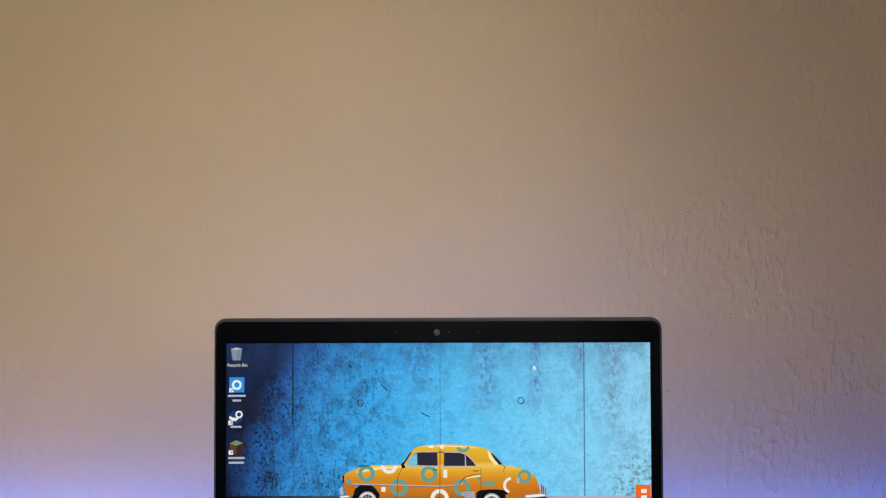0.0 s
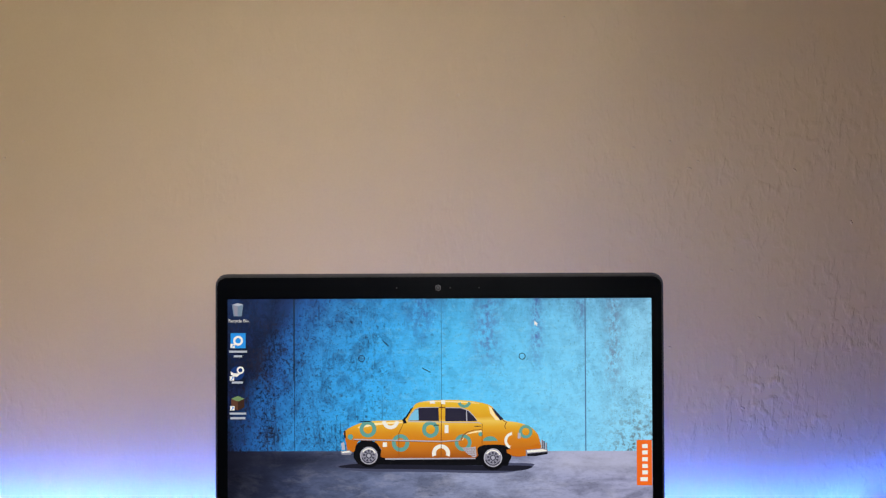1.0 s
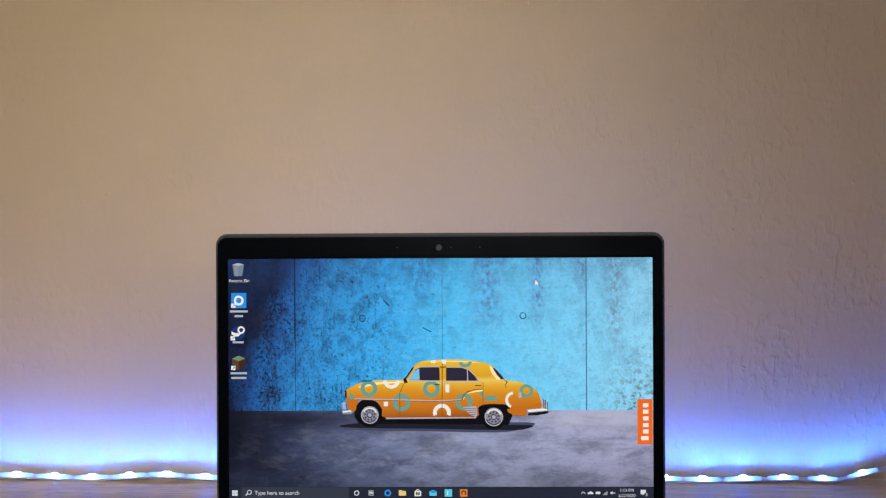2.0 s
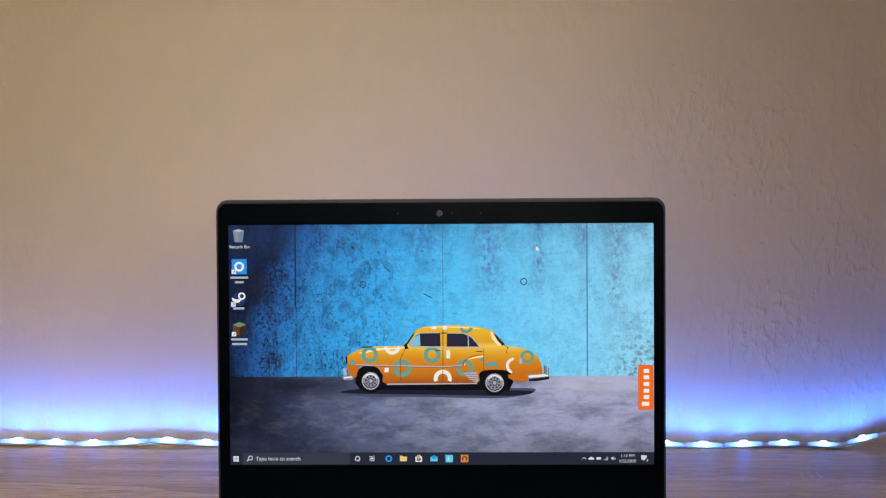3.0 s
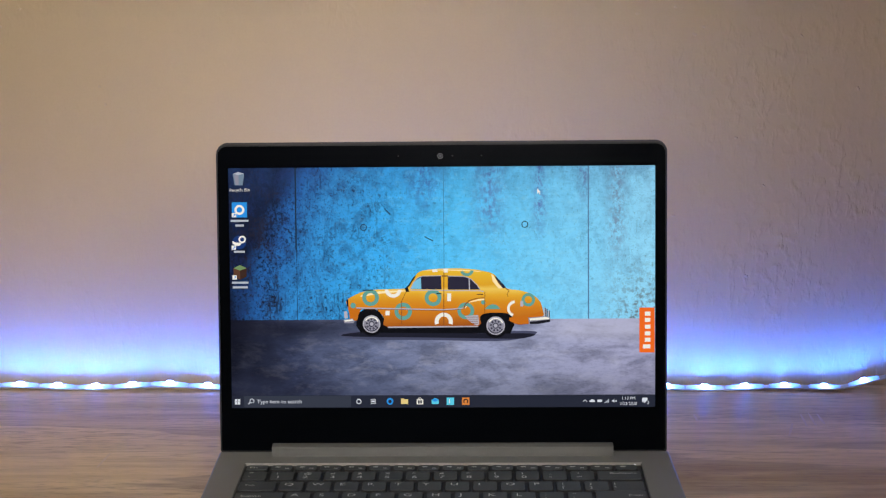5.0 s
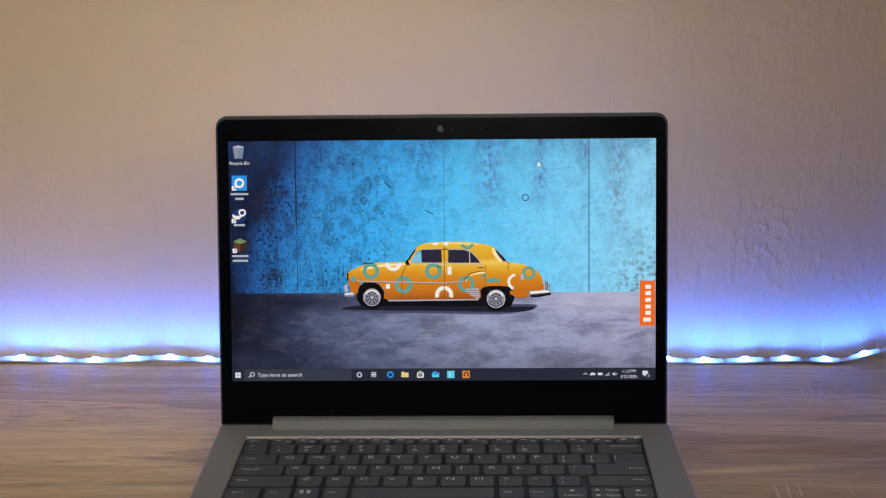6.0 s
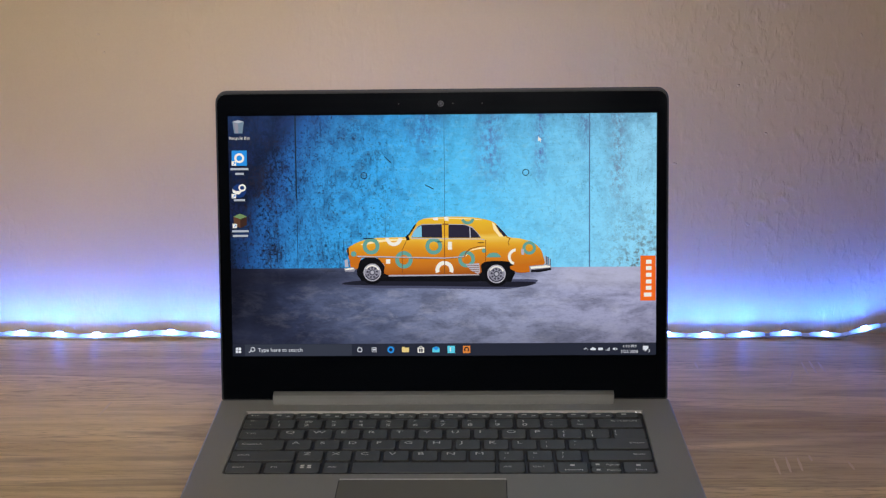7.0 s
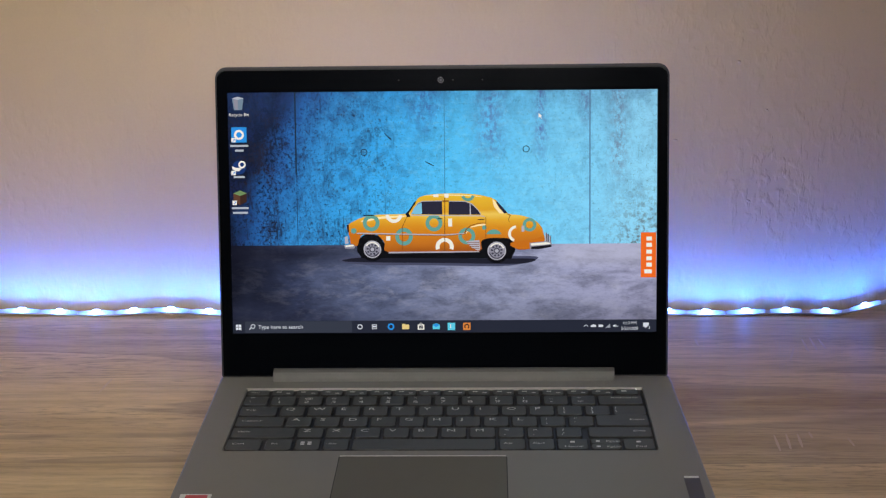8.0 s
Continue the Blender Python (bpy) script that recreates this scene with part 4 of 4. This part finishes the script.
def shortcut(cx, cy):
    plate("shortcut_mark", cx - 5.6, cx - 2.4, cy - 5.4, cy - 2.2, S_WHITE, 6)
    sheet("shortcut_arrow", [(cx - 5.0, cy - 4.9), (cx - 3.7, cy - 3.6), (cx - 4.2, cy - 3.0), (cx - 2.9, cy - 2.8), (cx - 3.0, cy - 4.2), (cx - 3.4, cy - 3.9), (cx - 4.6, cy - 5.1)], S_BLUE, 6.4)


cx, cy = -146.5, 177.2
plate("browser_icon", cx - 5.5, cx + 5.5, cy - 5.5, cy + 5.5, S_BLUE, 4)
arc("browser_icon", cx, cy, 3.6, 2.0, S_WHITE, 5)
shortcut(cx, cy)
bar_label(cx, 168.5, (13.0, 6.2))
cx, cy = -147.0, 153.5
arc("game_icon", cx, cy, 5.0, 0, S_NAVY, 4)
arc("game_icon", cx + 2.2, cy + 2.2, 2.7, 1.5, S_WHITE, 5)
sheet("game_icon", [(cx - 5.0, cy + 1.2), (cx - 2.5, cy), (cx + 1.5, cy - 0.2), (cx + 2.6, cy + 0.2), (cx, cy - 2.6), (cx - 2.4, cy - 2.4), (cx - 4.8, cy - 1.0)], S_WHITE, 5.3)
shortcut(cx, cy)
bar_label(cx, 146.0, (8.0,))
cx, cy = -146.7, 131.8
sheet("block_icon", [(cx - 4.9, cy + 3.0), (cx, cy + 1.2), (cx + 4.9, cy + 3.0), (cx, cy + 5.2)], S_GREEN, 4)
sheet("block_icon", [(cx - 4.9, cy + 3.0), (cx, cy + 1.2), (cx, cy - 5.4), (cx - 4.7, cy - 3.2)], S_BROWN, 4)
sheet("block_icon", [(cx + 4.9, cy + 3.0), (cx, cy + 1.2), (cx, cy - 5.4), (cx + 4.7, cy - 3.2)], S_BROWN_D, 4)
shortcut(cx, cy)
bar_label(cx, 123.4, (12.0, 11.0))


# ---- keys ----
KEY_TOP = DECK + 0.0002


def key(x0, x1, y0, y1, legends=()):
    """One key cap, in millimetres on the deck; legends: (text, dx, dy, size) from its upper left corner."""
    bm = bmesh.new()
    w, h = (x1 - x0) / 2000 - 0.0002, (y1 - y0) / 2000 - 0.0002
    slab(bm, rounded(-w, w, -h, h, (0.0012, 0.0012, 0.0022, 0.0022), 3), -0.0018, 0.0, 0.0003)
    for v in bm.verts:
        if v.co.z < -0.001:
            v.co.x += math.copysign(0.0008, v.co.x)
            v.co.y += math.copysign(0.0006, v.co.y)
    bm.faces.ensure_lookup_table()
    # side walls of the cap take the gap shade as colour
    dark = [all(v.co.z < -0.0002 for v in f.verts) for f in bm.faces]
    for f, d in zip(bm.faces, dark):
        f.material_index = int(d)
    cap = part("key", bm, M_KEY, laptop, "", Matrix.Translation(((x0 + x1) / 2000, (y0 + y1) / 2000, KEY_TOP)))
    cap.data.materials.append(M_GAP_SHADE)
    for text, dx, dy, size in legends:
        dx -= 1.6 if dx < 6 else 0.0
        if text[0] == "#" and len(text) > 1:
            bm = bmesh.new()
            slab(bm, [(0, 0), (float(text[1:]) / 1000, 0), (float(text[1:]) / 1000, size / 1000), (0, size / 1000)], 0, 0.00004)
            part("legend", bm, M_LEGEND, cap, "", Matrix.Translation((-w + dx / 1000, h - dy / 1000, 0.00003)))
        else:
            part("legend", text_mesh("legend", text, size / 1000, M_LEGEND, "LEFT", 1.35), None, cap, "", Matrix.Translation((-w + dx / 1000, h - dy / 1000, 0.00006)))
    return cap


STEP = 19.15
ROW = [(-36.8, -27.6), (-55.2, -39.6), (-74.2, -58.4), (-93.1, -77.3), (-112.0, -96.2), (-132.2, -115.4)]
y0, y1 = ROW[0]
for i in range(16):
    x = -138.9 + i * 17.47
    marks = [("Esc", 3.5, 5.2, 3.4)] if i == 0 else [("#3.6", 5.0, 4.4, 2.0)] if i == 15 else [("#3.4", 4.4, 4.2, 1.3), ("#2.8", 9.8, 6.4, 0.9)]
    key(x, x + 15.2, y0, y1, marks)
y0, y1 = ROW[1]
key(-139.3, -122.8, y0, y1, [("#3.2", 5, 2.8, 0.9), ("`", 4.6, 12.5, 6)])
for i, (a, b) in enumerate(zip("!@#$%^&*()_+", "1234567890-=")):
    x = -120.1 + i * STEP
    key(x, x + 16.7, y0, y1, [(a, 5.2, 5.4, 4.4), (b, 5.2, 12.4, 6.0)])
key(109.4, 139.9, y0, y1, [("Backspace", 8.5, 5.0, 3.4)])
y0, y1 = ROW[2]
key(-139.4, -113.9, y0, y1, [("Tab", 5, 7.6, 3.6)])
for i, a in enumerate("QWERTYUIOP[]"):
    x = -111.4 + i * STEP
    key(x, x + 16.7, y0, y1, [(a, 4.6, 6.8, 6.2)] if i < 10 else [("{}"[i - 10], 4.8, 6.0, 4.6), (a, 4.8, 12.4, 4.6)])
key(118.6, 140.4, y0 - 1.2, y1, [("|", 2.2, 5.6, 4.4), ("\\", 2.2, 11.6, 4.4)])
y0, y1 = ROW[3]
key(-139.3, -106.6, y0, y1, [("CapsLk", 5, 7.6, 3.6)])
for i, a in enumerate("ASDFGHJKL;'"):
    x = -104.6 + i * STEP
    key(x, x + 16.7, y0, y1, [(a, 4.6, 6.8, 6.2)] if i < 9 else [(":\""[i - 9], 4.8, 6.0, 5), (a, 4.8, 12.4, 5)])
key(105.7, 140.6, y0, y1 + 2.2, [("Enter", 22.0, 9.0, 3.6)])
y0, y1 = ROW[4]
key(-139.3, -96.9, y0, y1, [("Shift", 5, 7.6, 3.6)])
for i, a in enumerate("ZXCVBNM,./"):
    x = -94.7 + i * STEP
    key(x, x + 16.7, y0, y1, [(a, 4.6, 6.8, 6.2)] if i < 7 else [("<>?"[i - 7], 4.8, 6.0, 4.8), (a, 4.8, 12.4, 5)])
key(99.2, 140.9, y0, y1, [("Shift", 29.0, 7.6, 3.6)])
y0, y1 = ROW[5]
key(-139.7, -117.0, y0, y1, [("Ctrl", 5, 8.4, 3.6)])
key(-114.2, -96.7, y0, y1, [("Fn", 5, 8.4, 3.6)])
key(-94.2, -78.2, y0, y1, [("#2.6", 4.6, 6.2, 2.2), ("#2.6", 7.6, 6.2, 2.2), ("#2.6", 4.6, 9.0, 2.2), ("#2.6", 7.6, 9.0, 2.2)])
key(-75.6, -59.3, y0, y1, [("Alt", 4, 8.4, 3.6)])
key(-56.7, 37.0, y0, y1)
key(39.7, 56.5, y0, y1, [("Alt", 4, 8.4, 3.6)])
key(59.1, 75.7, y0, y1, [("Ctrl", 3.6, 8.4, 3.6)])
key(77.9, 97.4, y0, y1, [("#3.0", 8, 6.4, 2.6), ("Home", 5.5, 13.6, 3.6)])
key(99.7, 118.6, y0 + 8.6, y1, [("#2.6", 4.5, 5.2, 2.4), ("PgUp", 9.5, 5.4, 3.2)])
key(99.7, 118.6, y0, y0 + 8.2, [("#2.6", 4.5, 5.2, 2.4), ("PgDn", 9.5, 5.4, 3.2)])
key(120.9, 140.6, y0, y1, [("#3.0", 8, 6.4, 2.6), ("End", 7.0, 13.6, 3.6)])
bm = bmesh.new()
bmesh.ops.create_cone(bm, cap_ends=True, segments=12, radius1=0.0004, radius2=0.0003, depth=0.0004, matrix=Matrix.Translation((0.1374, -0.0282, KEY_TOP + 0.0002)))
part("power_light", bm, lit("power_light_white", 255, 255, 255, 2.6), laptop, "tiny white power light")

# stickers on the palm rest
bm = slab(bmesh.new(), rounded(-0.1555, -0.1362, -0.2160, -0.1988, 0.001), DECK, DECK + 0.00015)
part("sticker", bm, M_STICK_W, laptop, "white sticker with a red panel")
bm = slab(bmesh.new(), rounded(-0.1520, -0.1385, -0.2130, -0.2003, 0.0006), DECK + 0.00015, DECK + 0.0002)
part("sticker_panel", bm, M_STICK_R, laptop, "red printed panel")
bm = slab(bmesh.new(), rounded(0.1533, 0.1630, -0.2140, -0.1735, 0.0008), DECK, DECK + 0.00015)
part("sticker", bm, M_STICK_D, laptop, "dark grey sticker with a white end")
bm = slab(bmesh.new(), rounded(0.1535, 0.1628, -0.1765, -0.1737, 0.0006), DECK + 0.00015, DECK + 0.0002)
part("sticker_panel", bm, M_STICK_W, laptop, "white printed bar")
